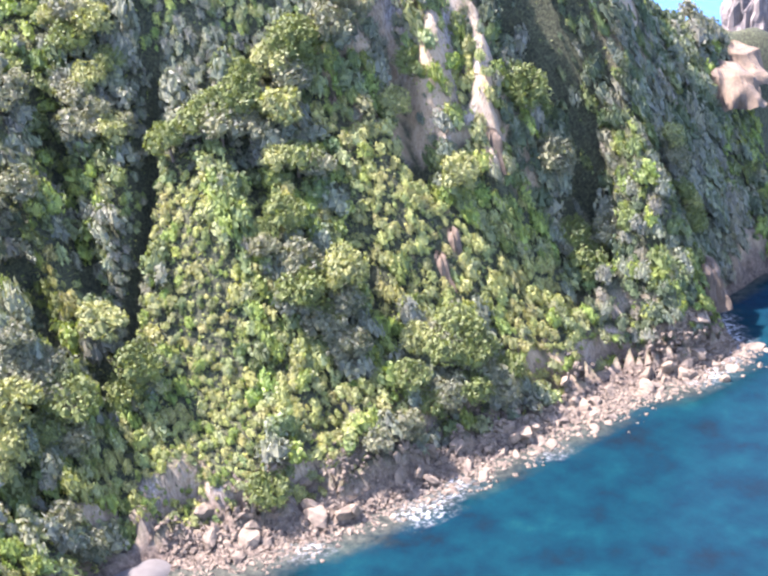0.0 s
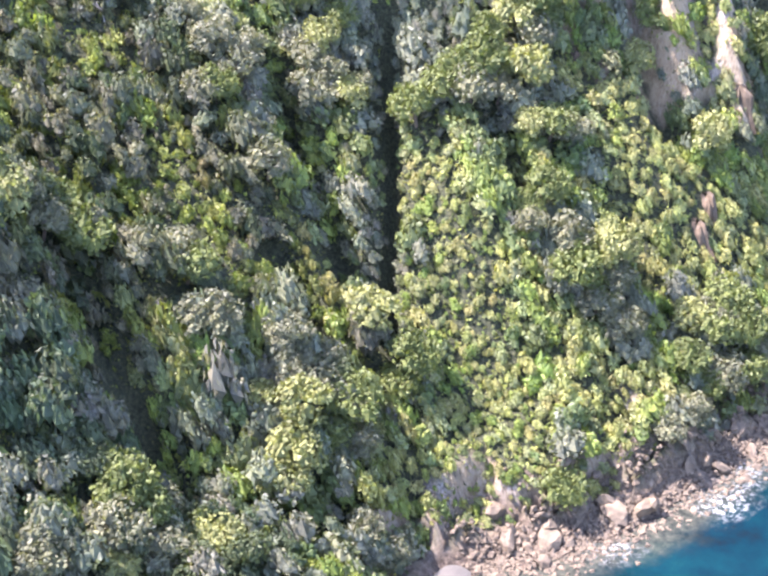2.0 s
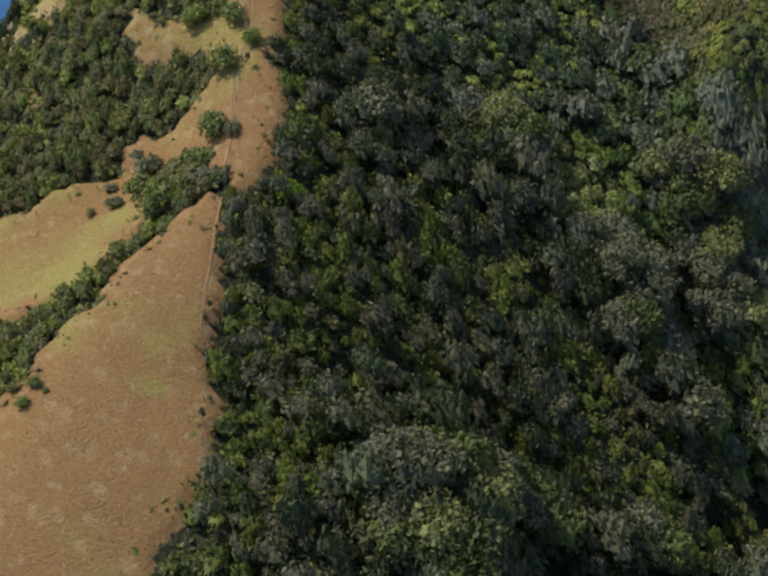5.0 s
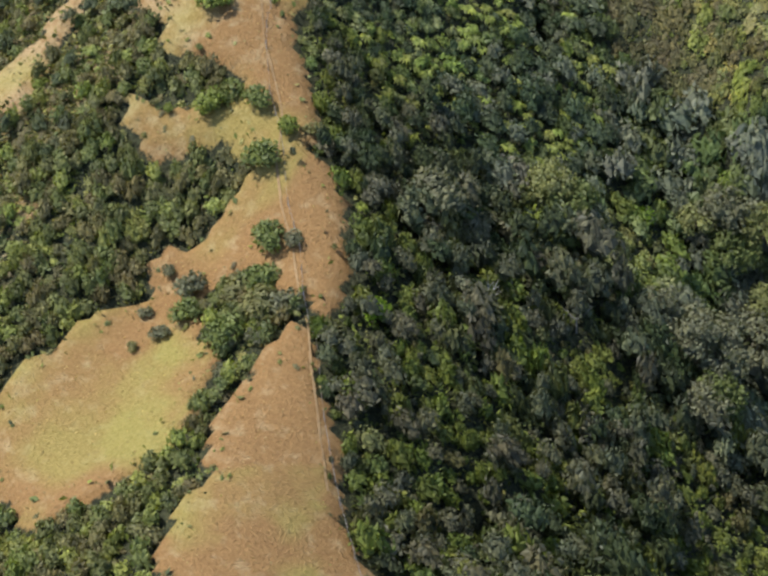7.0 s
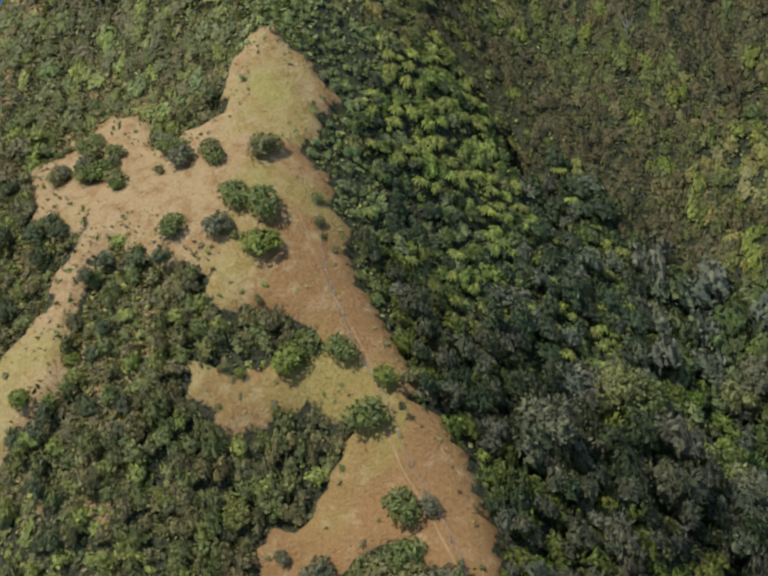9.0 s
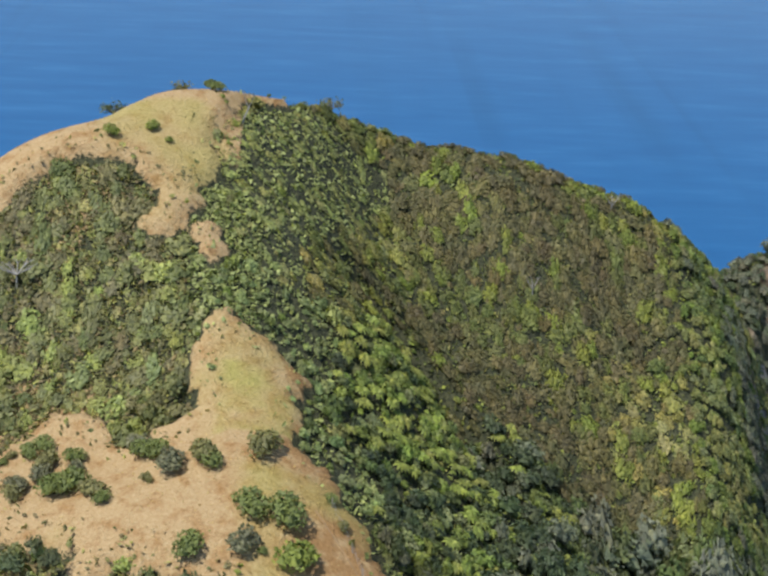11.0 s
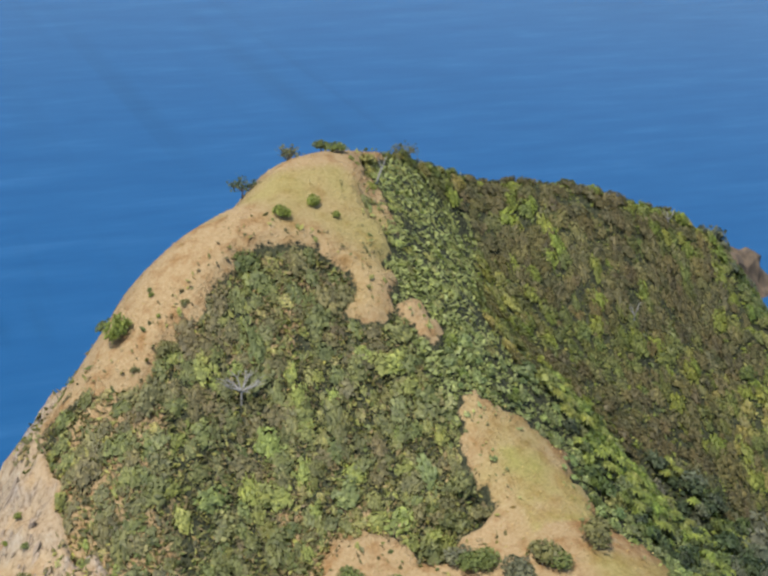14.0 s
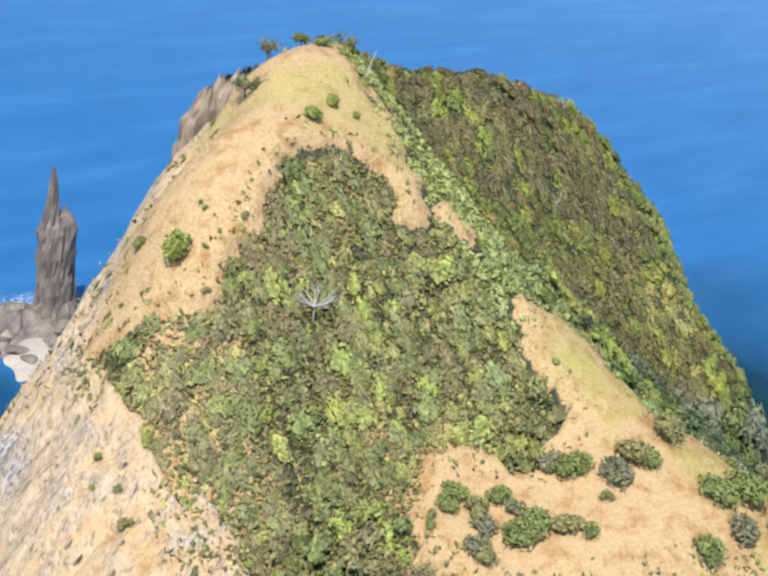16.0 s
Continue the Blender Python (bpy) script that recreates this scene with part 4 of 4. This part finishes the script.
GROVE = "tall crowns of the forest"
tree_masters = [plant("forest_tree", crown(rng, 22, 620, 0.075, 0.7, 0.64), c, text, "tree", GROVE, 0.7, 4)
                for c, text in ((GREYGREEN, "wide grey-green coastal tree with billowing leafy crown"), (GREYGREEN, "wide grey-green coastal tree with billowing leafy crown"),
                                (MID, "rounded mid-green tree with glossy leaves in the forest"), (DARK, "broad dark green tree crown rising from the forest"), (PALE, "pale silvery green tree crown above the forest"))]
for n, k in enumerate(tallest):
    south_wood = wy[k] < 168
    pick = tree_masters[(0, 1, 3, 4, 2)[int(rng.integers(5))] if south_wood else (0, 1, 2, 2, 4)[int(rng.integers(5))]]
    put(pick, float(wx[k]), float(wy[k]), float(wr[k]) * float(rng.uniform(0.95, 1.6)), float(rng.uniform(0.95, 1.3)))
lone = plant("bright_tree", crown(rng, 8, 300, 0.12, 0.9), (0.17, 0.27, 0.02), "lone lime-green tree at the forest edge", "tree", "lime-green trees", 0.6)
for x, y, r in ((-53.5, 133.5, 1.9), (-9, 139, 1.5), (-15, 124, 1.2), (-40, 188, 1.6)):
    put(lone, x, y, r, 1.1)
for master in tree_masters + [lone]:
    away(master)

# shrubs dotted over the dry grass: x, y, width
CREST_SHRUBS = [(-97, 174, 4.7), (-103, 171, 3.4), (-107, 171, 4.2), (-109, 175, 3.1), (-110, 170, 1.7), (-98, 164, 4.6), (-98, 159, 4.0), (-104, 159, 3.9), (-117, 169, 3.8), (-121, 171, 4.3), (-124, 175, 3.2), (-115, 167, 2.2), (-127, 172, 3.2), (-126, 179, 2.7), (-112, 177, 3.4), (-129, 178, 1.3), (-122.8, 176.5, 3.4), (-119.8, 176.8, 2.8), (-119.5, 174.8, 2.4), (-119.6, 171.8, 4.0), (-127.9, 178.7, 1.5), (-124.2, 179.7, 3.0), (-126, 173.2, 3.2), (-121.9, 172.3, 3.0)]
RIDGE_SHRUBS = [(-94, 163, 5.2), (-93, 158, 5.4), (-87, 152, 2.4), (-84, 150, 4.1), (-80, 149, 4.1), (-85, 147, 4.6), (-87, 165, 1.8), (-75, 143, 4.9), (-96, 159, 1.2), (-91, 144, 1.7), (-93, 144, 1.4), (-91, 152, 1.2), (-88, 169, 1.9), (-74, 147, 3.5), (-71, 149, 2.9)]
KNOLL_SHRUBS = [(-69, 134, 4.7), (-66, 135, 2.9), (-62, 127, 4.6), (-66, 126, 6.0), (-67, 130, 4.6), (-82, 124, 2.1), (-78, 122, 2.9), (-80, 119, 1.8), (-76, 125, 4.1), (-82, 130, 2.1), (-77, 128, 4.2), (-70, 129, 5.0), (-67, 122, 5.4), (-64, 123, 3.4), (-65, 118, 3.0)]
WEST_SHRUBS = [(-114, 154, 2.7), (-111, 147, 2.3), (-113, 143, 2.6), (-111, 175, 3.6), (-104, 172, 4.2), (-117, 137, 3.3), (-52, 89, 1.9), (-54, 87, 1.9), (-51, 86, 2.1), (-50, 89, 0.9), (-57, 104, 0.8)]
SUMMIT_SHRUBS = [(-142, 210, 3.8), (-143, 217, 1.8), (-138, 206, 2.7), (-120, 218, 2.5), (-114, 221, 2.2), (-106, 234, 2.6), (-135, 209, 1.2), (-138, 212, 0.8), (-138, 209, 0.7), (-138, 213, 0.7), (-142, 205, 1.1), (-148, 212, 0.7), (-157, 200, 1.1), (-157, 196, 1.1), (-158, 193, 1.8), (-159, 198, 0.8), (-112, 219, 1.3)]
round_shrubs = [plant("shrub", crown(rng, 7, 230, 0.13, 0.7), c, text, "shrub", "shrubs on the dry grass", 0.3)
                for c, text in ((tuple(1.3 * v for v in OLIVE), "rounded olive shrub standing on dry grass"), (tuple(1.25 * v for v in MID), "rounded dark green shrub standing on dry grass"), (BRIGHT, "bright green shrub standing on dry grass"), (YELLOW, "yellow-green shrub standing on dry grass"), (GREYGREEN, "grey-green shrub standing on dry grass"))]
for places, kinds in ((CREST_SHRUBS, (0, 1, 4, 1)), (RIDGE_SHRUBS, (1, 2, 0, 1)), (KNOLL_SHRUBS, (1, 4, 4, 0)), (WEST_SHRUBS, (1, 0, 2)), (SUMMIT_SHRUBS, (2, 1, 0, 2))):
    for n, (x, y, w) in enumerate(places):
        put(round_shrubs[kinds[n % len(kinds)]], x, y, w * 0.55, float(rng.uniform(0.75, 1.0)))
for master in round_shrubs:
    away(master)


def bare_tree(label, x, y, tall, wide, forks, lean=0.0, leaves=None):
    """A dead or half-dead tree: forked, tapering branches, with a few sprays of leaves where it still has them."""
    root = new("dead_tree")
    wood, text = (BARK, "") if leaves else (DEADWOOD, "bare silver-grey wood")
    tips = []
    top = Vector((lean * tall, lean * 0.4 * tall, tall * 0.45))
    bm = bmesh.new()
    limb(bm, (0, 0, -0.4), top, 0.16, 0.11, 7)
    part("trunk", bm, wood, root, text)
    for k in range(forks):
        bm = bmesh.new()
        a = 2 * math.pi * k / forks + rng.uniform(-0.3, 0.3)
        mid = top + Vector((math.cos(a) * wide * 0.35, math.sin(a) * wide * 0.35, tall * rng.uniform(0.12, 0.3)))
        end = mid + Vector((math.cos(a + 0.3) * wide * 0.35, math.sin(a + 0.3) * wide * 0.35, tall * rng.uniform(0.1, 0.3)))
        limb(bm, top - Vector((0, 0, 0.1)), mid, 0.09, 0.06, 6)
        limb(bm, mid, end, 0.06, 0.02, 5)
        tips.append(end)
        for turn, far_ in ((-0.7, 0.25), (0.9, 0.2)):
            side = mid + Vector((math.cos(a + turn) * wide * far_, math.sin(a + turn) * wide * far_, tall * rng.uniform(0.08, 0.2)))
            limb(bm, mid, side, 0.045, 0.015, 5)
            tips.append(side)
        part("branch", bm, wood, root)
    if leaves:
        c = np.array([t + Vector(rng.normal(size=3) * 0.33) for t in tips for _ in range(16)])
        v, f, soft = cards(rng, c, np.repeat([[0, 0, 1.0]], len(c), 0), 0.2)
        link_mesh("foliage", v, f, LEAVES, root, tint=("tint", np.repeat(np.array(leaves)[None], len(v), 0)))
    root.matrix_world = pose(x, y, float(land_height(np.array([x]), np.array([y]))[0]))
    return tagged(root, label, "tree", "bare trees")


bare_tree("silver bare tree with spreading forked branches in scrub", -130.5, 200.0, 4.0, 4.4, 12)
bare_tree("white leaning dead trunk on the ridge crest", -102.0, 229.5, 5.0, 1.2, 2, 0.22)
bare_tree("dark wind-bent tree beside the summit crag", -121.0, 230.0, 2.6, 2.4, 6, 0.0, DARK)
bare_tree("small flat-topped tree on the summit skyline", -111.5, 238.5, 3.0, 1.4, 6, 0.0, OLIVE)
bare_tree("spindly tree with thin foliage on the summit", -88.5, 250.5, 2.4, 2.6, 6, 0.0, OLIVE)
bare_tree("grey dead branches above the forest canopy", -46.0, 149.0, 4.6, 3.6, 7)
bare_tree("grey dead branches above the forest canopy", -38.0, 160.0, 4.4, 3.2, 6)
bare_tree("pale dead tree standing in the manuka", -55.5, 232.0, 4.6, 1.8, 4)
bare_tree("pale dead tree standing on the east brow", -41.0, 247.0, 3.4, 2.0, 4)
bare_tree("grey dead branches above the forest canopy", 3.0, 141.0, 4.6, 3.0, 6)
summit_bush = plant("summit_bush", crown(rng, 7, 260, 0.13, 0.9), MID, "dense green bush on the summit skyline", "bush", "", 0.4)
put(summit_bush, -107.0, 237.5, 1.3, 1.0)
away(summit_bush)


# ---------------------------------------------------------------- rocks
def rough_rock(seed, sides=10, rings=6, flat=0.7, ragged=0.16):
    """A broken boulder of radius about one."""
    r = np.random.default_rng(seed)
    cut = r.normal(size=(12, 3))
    cut /= np.linalg.norm(cut, axis=1)[:, None]
    depth = r.uniform(0.42, 0.8, 12)
    bm = bmesh.new()
    bmesh.ops.create_icosphere(bm, subdivisions=2, radius=1.12)
    for v in bm.verts:
        p = np.array(v.co)
        for d, lim in zip(cut, depth):
            over = p @ d - lim
            if over > 0:
                p = p - d * over
        n = noise.noise(Vector(p * 1.7) + Vector((seed * 3.1, 0, 0)))
        v.co = Vector((p[0], p[1], p[2] * flat)) * (1 + ragged * n)
    me = bpy.data.meshes.new("boulder")
    bm.to_mesh(me)
    bm.free()
    me.materials.append(BOULDER)
    return me


ROCK_SHAPES = [rough_rock(s) for s in range(9)]
shore_line = np.array([(38, 164), (43, 172), (47, 187), (48, 202), (50, 221), (51, 245), (55, 268), (54, 289)], float)
legs = np.linalg.norm(np.diff(shore_line, axis=0), axis=1)
reach = np.r_[0, np.cumsum(legs)]


def along_shore(u):
    return np.array([np.interp(u, reach, shore_line[:, 0]), np.interp(u, reach, shore_line[:, 1])])


for k in range(298):
    u = rng.uniform(0, reach[-1])
    x, y = along_shore(u) + np.array([rng.normal(1.0, 3.6), rng.normal(0, 1.0)])
    z = float(land_height(np.array([x]), np.array([y]))[0])
    s = float(np.clip(rng.gamma(2.0, 0.44), 0.35, 2.6))
    if z < -2.0 or y > 205 and rng.uniform() < 0.22:
        s = max(s, float(rng.uniform(1.3, 2.4)))
    ob = new("boulder", ROCK_SHAPES[k % len(ROCK_SHAPES)])
    ob.matrix_world = pose(x, y, max(z, -s * 0.55) + 0.15 * s, *(float(v) for v in rng.uniform(-50, 50, 2)), float(rng.uniform(0, 360)))
    ob.scale = (s * rng.uniform(0.7, 1.5), s * rng.uniform(0.6, 1.0), s * rng.uniform(0.7, 1.25))
    tagged(ob, "angular pinkish-brown boulder on the rocky shore" if s < 1.6 else "large angular pinkish-brown rock at the waterline", "rock", "boulders along the shore")

# loose stones between the boulders
ov, of = octa_points()
sv, sf = [], []
for k in range(6500):
    x, y = along_shore(rng.uniform(0, reach[-1])) + np.array([rng.normal(0.5, 3.4), rng.normal(0, 1.0)])
    s = rng.uniform(0.2, 0.75)
    turn = np.linalg.qr(rng.normal(size=(3, 3)))[0]
    sv.append((ov * rng.uniform(0.6, 1.2, (6, 3)) * s) @ turn + (x, y, 0))
    sf.append(of + 6 * k)
sv = np.concatenate(sv)
mid_xy = sv.reshape(-1, 6, 3)[:, :, :2].mean(1)
sv.reshape(-1, 6, 3)[:, :, 2] += np.maximum(land_height(mid_xy[:, 0], mid_xy[:, 1]), -0.2)[:, None] + 0.08
tagged(link_mesh("shore_stones", sv, np.concatenate(sf), BOULDER), "loose angular stones strewn along the shore", "stones", kind="stuff")


def crag(name, x, y, base, profile, label, mat, seed, sides=40, group="", squeeze=(1.0, 1.0), lean=(0.0, 0.0), parent=None):
    """A rock tower of stacked, fluted and broken rings. profile: height and radius, bottom to top."""
    hs, rs = np.array(profile, float).T
    levels = np.linspace(0, 1, 46)
    zz = np.interp(levels, np.linspace(0, 1, len(hs)), hs)
    rr = np.interp(zz, hs, rs)
    verts = []
    for z, r in zip(zz, rr):
        for k in range(sides):
            a = 2 * math.pi * k / sides
            c, s = math.cos(a), math.sin(a)
            col = noise.noise(Vector((c * 2.3 + seed, s * 2.3, z * 0.035)))
            chip = noise.noise(Vector((c * 6 + seed, s * 6, z * 0.25)))
            step_ = noise.noise(Vector((seed, c * 1.2, z * 0.16)))
            q = r * (1 + 0.26 * col + 0.20 * chip + 0.12 * step_ + 0.10 * noise.noise(Vector((c * 13 + seed, s * 13, z * 0.12))))
            px_, py_ = c * q * squeeze[0] + lean[0] * z, s * q * squeeze[1] + lean[1] * z
            verts.append((px_, py_, z + 1.2 * chip + min(1.6, 0.12 * rr[0]) * noise.noise(Vector((px_ * 0.3 + seed, py_ * 0.3, 0)))))
    faces = [(i * sides + k, i * sides + (k + 1) % sides, (i + 1) * sides + (k + 1) % sides, (i + 1) * sides + k) for i in range(len(levels) - 1) for k in range(sides)]
    ob = link_mesh(name, np.array(verts), np.array(faces), mat, parent)
    ob.location = (x, y, base)
    if parent is None:
        tagged(ob, label, "rock", group)
    return ob


spire = new("sea_stack")
spire.location = (-34, 428, 0)
crag("tower", 0, 0, -6, [(0, 9.0), (7, 7.0), (13, 5.6), (34, 5.3), (37, 4.6), (39, 3.2), (40, 0.6)], "", STACK_ROCK, 3.0, squeeze=(1.0, 0.75), lean=(-0.01, 0), parent=spire)
crag("upper_spire", -2.2, 0, 26, [(0, 3.4), (5, 2.8), (9, 2.3), (12, 1.7), (16, 1.2), (20, 0.6), (22, 0.15)], "", STACK_ROCK, 5.0, 28, parent=spire)
crag("side_spire", 1.8, 0, 20, [(0, 2.4), (8, 1.4), (13, 0.5), (16, 0.12)], "", STACK_ROCK, 8.0, 24, parent=spire)
tagged(spire, "slender dark grey sea stack rising to a point", "sea stack")
tower = new("rock_tower")
tower.location = (-70, 450, 0)
crag("tower", 0, 0, -6, [(0, 17), (10, 14.5), (16, 11.2), (33, 9.8), (40, 8.4), (46, 6.4), (51, 4.0), (54, 0.4)], "", STACK_ROCK, 12.0, 56, parent=tower)
crag("pinnacle", 6.2, -3.4, 14, [(0, 5.0), (10, 3.9), (18, 3.0), (24, 1.9), (29, 0.9), (31, 0.2)], "", STACK_ROCK, 14.0, 32, parent=tower)
crag("buttress", -6.0, -5.0, -6, [(0, 11.0), (12, 8.6), (20, 6.4), (30, 4.6), (36, 2.2), (39, 0.3)], "", STACK_ROCK, 16.0, 36, parent=tower)
tagged(tower, "massive grey rock tower standing in the sea", "rock", "offshore rocks")
crag("rock_islet", -74, 445, -4, [(0, 23), (4, 21), (8, 18.5), (12, 15), (15, 11), (17, 5), (18, 0.5)], "low rocky islet with olive grass on top", GRASSY_ROCK, 21.0, 48, "offshore rocks", (1.1, 0.8))
crag("rock_islet", -44, 429, -4, [(0, 21), (3, 19), (5, 15), (7, 8), (8.5, 0.5)], "low wave-worn rock shelf beside the stack", STACK_ROCK, 27.0, 56, "offshore rocks", (1.2, 0.7))
REEF_SHAPES = [me.copy() for me in ROCK_SHAPES]
for me in REEF_SHAPES:
    me.name = "reef_rock"
    me.materials[0] = STACK_ROCK
for k in range(96):
    a = rng.uniform(0, 2 * math.pi)
    x, y = (-48, 424) + np.array([math.cos(a) * rng.uniform(6, 30), math.sin(a) * rng.uniform(4, 20)])
    if k >= 46:
        x, y = rng.uniform(-102, -50), rng.normal(423, 3.0)
    s = float(rng.uniform(1.2, 4.2))
    ob = new("reef_rock", REEF_SHAPES[k % len(REEF_SHAPES)])
    ob.matrix_world = pose(float(x), float(y), 0.2 * s, *(float(v) for v in rng.uniform(-20, 20, 2)), float(rng.uniform(0, 360)))
    ob.scale = (s * 1.2, s, s * 0.8)
    tagged(ob, "dark wave-washed rock awash beside the sea stacks", "rock", "rocks round the sea stacks")

# pale beach in the lee of the stacks, and the small cove beach below the gully
PALE_SAND = plain("pale_sand", (0.24, 0.22, 0.19), 0.9, vary=0.15, scale=0.5)


def beach(label, outline, top, sand):
    for _ in range(3):
        outline = [q for (x0, y0), (x1, y1) in zip(outline, outline[1:] + outline[:1]) for q in ((0.75 * x0 + 0.25 * x1, 0.75 * y0 + 0.25 * y1), (0.25 * x0 + 0.75 * x1, 0.25 * y0 + 0.75 * y1))]
    bm = bmesh.new()
    n = len(outline)
    cx, cy = sum(p[0] for p in outline) / n, sum(p[1] for p in outline) / n
    rim = [bm.verts.new((x, y, -0.6)) for x, y in outline]
    inner = [bm.verts.new((cx + (x - cx) * 0.72, cy + (y - cy) * 0.72, top * 0.55)) for x, y in outline]
    peak = bm.verts.new((cx, cy, top))
    for k in range(n):
        bm.faces.new((rim[k], rim[(k + 1) % n], inner[(k + 1) % n], inner[k]))
        bm.faces.new((inner[k], inner[(k + 1) % n], peak))
    me = bpy.data.meshes.new("beach")
    bm.to_mesh(me)
    bm.free()
    me.materials.append(sand)
    for p in me.polygons:
        p.use_smooth = True
    return tagged(new("beach", me), label, "beach", kind="structure")


beach("pale sandy beach below the sea stacks", [(-62, 398), (-52, 400), (-42, 408), (-36, 418), (-44, 424), (-54, 418), (-60, 412), (-58, 406)], 1.6, PALE_SAND)
beach("small pale cove beach at the gully mouth", [(30, 159), (34, 166), (40, 164), (43, 157), (50, 150), (60, 143), (54, 136), (45, 140), (37, 147), (31, 152)], 2.2, SAND)

# outcrops on the summit edge and the east spurs
for x, y, top, r, sd in ((-112.1, 251.7, 138.3, 2.7, 31.0), (-110.6, 251.2, 140.7, 3.0, 32.0), (-108.6, 250.4, 142.4, 3.0, 33.0), (-106.6, 249.2, 143.7, 3.0, 34.0)):
    crag("summit_crag", x, y, 110, [(0, r * 1.7), (top - 124, r * 1.35), (top - 117, r * 1.1), (top - 112.5, r * 0.9), (top - 110, r * 0.4)], "grey-brown broken rock face behind the grassy summit edge", CRAG_ROCK, sd, 36, "outcrops", (1.2, 0.8))
for x, y, rise, r, sd in ((5, 293, 3, 6.0, 35.0), (1, 233, 3.0, 1.2, 41.0), (5, 236, 2.5, 1.1, 43.0), (20, 257, 2.0, 1.6, 48.0), (45, 289, 4, 3.0, 53.0), (26.5, 236, 3.5, 1.5, 59.0), (24.5, 241, 3.0, 1.4, 60.0), (10, 334, 0.5, 6.5, 61.0), (4, 344, 0.5, 6.0, 62.0), (44, 268, 3.0, 2.0, 63.0), (46, 253, 2.6, 1.8, 65.0)):
    g = float(land_height(np.array([float(x)]), np.array([float(y)]))[0])
    tall = 0.3 * rise + 8 if x < 24 and y < 270 else 0.55 * rise + 8
    crag("outcrop", x, y, g - 8, [(0, r * 1.5), (tall * 0.6, r * 1.1), (tall * 0.8, r), (tall * 0.94, r * 0.7), (tall, r * 0.2)], "weathered tan rock outcrop jutting from the slope", SPUR_ROCK, sd, 32, "outcrops", (1.5, 0.75))

# broken ribs and ledges standing out of the west cliff
CLIFF_ROCK = rock_material("cliff_rock", (0.20, 0.165, 0.125), (0.43, 0.365, 0.28), 0.9)
CLIFF_SHAPES = [me.copy() for me in ROCK_SHAPES]
for me in CLIFF_SHAPES:
    me.name = "cliff_rock"
    me.materials[0] = CLIFF_ROCK
brink_x, brink_y = np.array(sorted((y, x) for x, y, z in WEST_BRINK)).T[::-1]
for k in range(210):
    y = float(rng.uniform(140, 206))
    x = float(np.interp(y, brink_y, brink_x) - 1.5 - 13 * rng.beta(1.0, 1.6))
    if not bare_rock(np.array([x]), np.array([y]))[0][0]:
        continue
    z = float(land_height(np.array([x]), np.array([y]))[0])
    w = float(rng.uniform(0.22, 0.6))
    ob = new("cliff_rock", CLIFF_SHAPES[k % len(CLIFF_SHAPES)])
    ob.matrix_world = pose(x, y, z - 0.5 * w, float(rng.uniform(-8, 8)), float(rng.uniform(18, 40)), float(rng.uniform(-50, 50)))
    ob.scale = (w * 0.7, w * float(rng.uniform(0.7, 1.3)), w * float(rng.uniform(2.5, 6.0)))
    tagged(ob, "pale upright rib of broken rock on the cliff", "rock", "ribs of the west cliff")

# worn track beside the fence
TRACK = [(-90, 166), (-83.5, 157), (-79.5, 153), (-76, 149), (-73, 143), (-70, 139), (-66, 135), (-61.5, 129.5), (-58, 126), (-54.5, 121), (-51.5, 117), (-46, 110)]
tx, ty = np.array(TRACK, float).T
along = np.r_[0, np.cumsum(np.hypot(np.diff(tx), np.diff(ty)))]
step_at = np.arange(0, along[-1], 0.6)
tx, ty = np.interp(step_at, along, tx) + 0.4 * fbm(step_at / 5, step_at * 0, 2, 111), np.interp(step_at, along, ty)
nx, ny = -np.gradient(ty), np.gradient(tx)
wide = (0.06 + 0.10 * value_noise(step_at / 2, step_at * 0, 113)) / np.hypot(nx, ny)
lx, ly, rx, ry = tx - nx * wide, ty - ny * wide, tx + nx * wide, ty + ny * wide
tv = np.stack([np.c_[lx, ly, land_height(lx, ly) + 0.1], np.c_[rx, ry, land_height(rx, ry) + 0.1]], 1).reshape(-1, 3)
ti = np.arange(len(tx) - 1)[:, None] * 2
tagged(link_mesh("path", tv, ti + np.array([[0, 2, 3, 1]]), EARTH, smooth_shade=True), "thin worn track of bare earth along the fence", "path", kind="structure")

# ---------------------------------------------------------------- fence on the ridge
fence = new("fence")
fx, fy = np.array(FENCE, float).T
run = np.r_[0, np.cumsum(np.hypot(np.diff(fx), np.diff(fy)))]
stops = np.arange(0, run[-1], 3.2)
px, py = np.interp(stops, run, fx), np.interp(stops, run, fy)
pz = land_height(px, py)
post_bm = bmesh.new()
limb(post_bm, (0, 0, -0.5), (0, 0, 1.25), 0.075, 0.065, 8)
post_mesh = bpy.data.meshes.new("post")
post_bm.to_mesh(post_mesh)
post_bm.free()
post_mesh.materials.append(POST_WOOD)
for x, y, z in zip(px, py, pz):
    ob = new("post", post_mesh)
    ob.parent = fence
    ob.location = (x, y, z)
for lift in (0.35, 0.65, 0.95, 1.18):
    bm = bmesh.new()
    for k in range(len(px) - 1):
        limb(bm, (px[k], py[k], pz[k] + lift), (px[k + 1], py[k + 1], pz[k + 1] + lift), 0.006, 0.006, 4)
    part("wire", bm, WIRE, fence)
tagged(fence, "weathered post and wire fence along the ridge paddock", "fence")
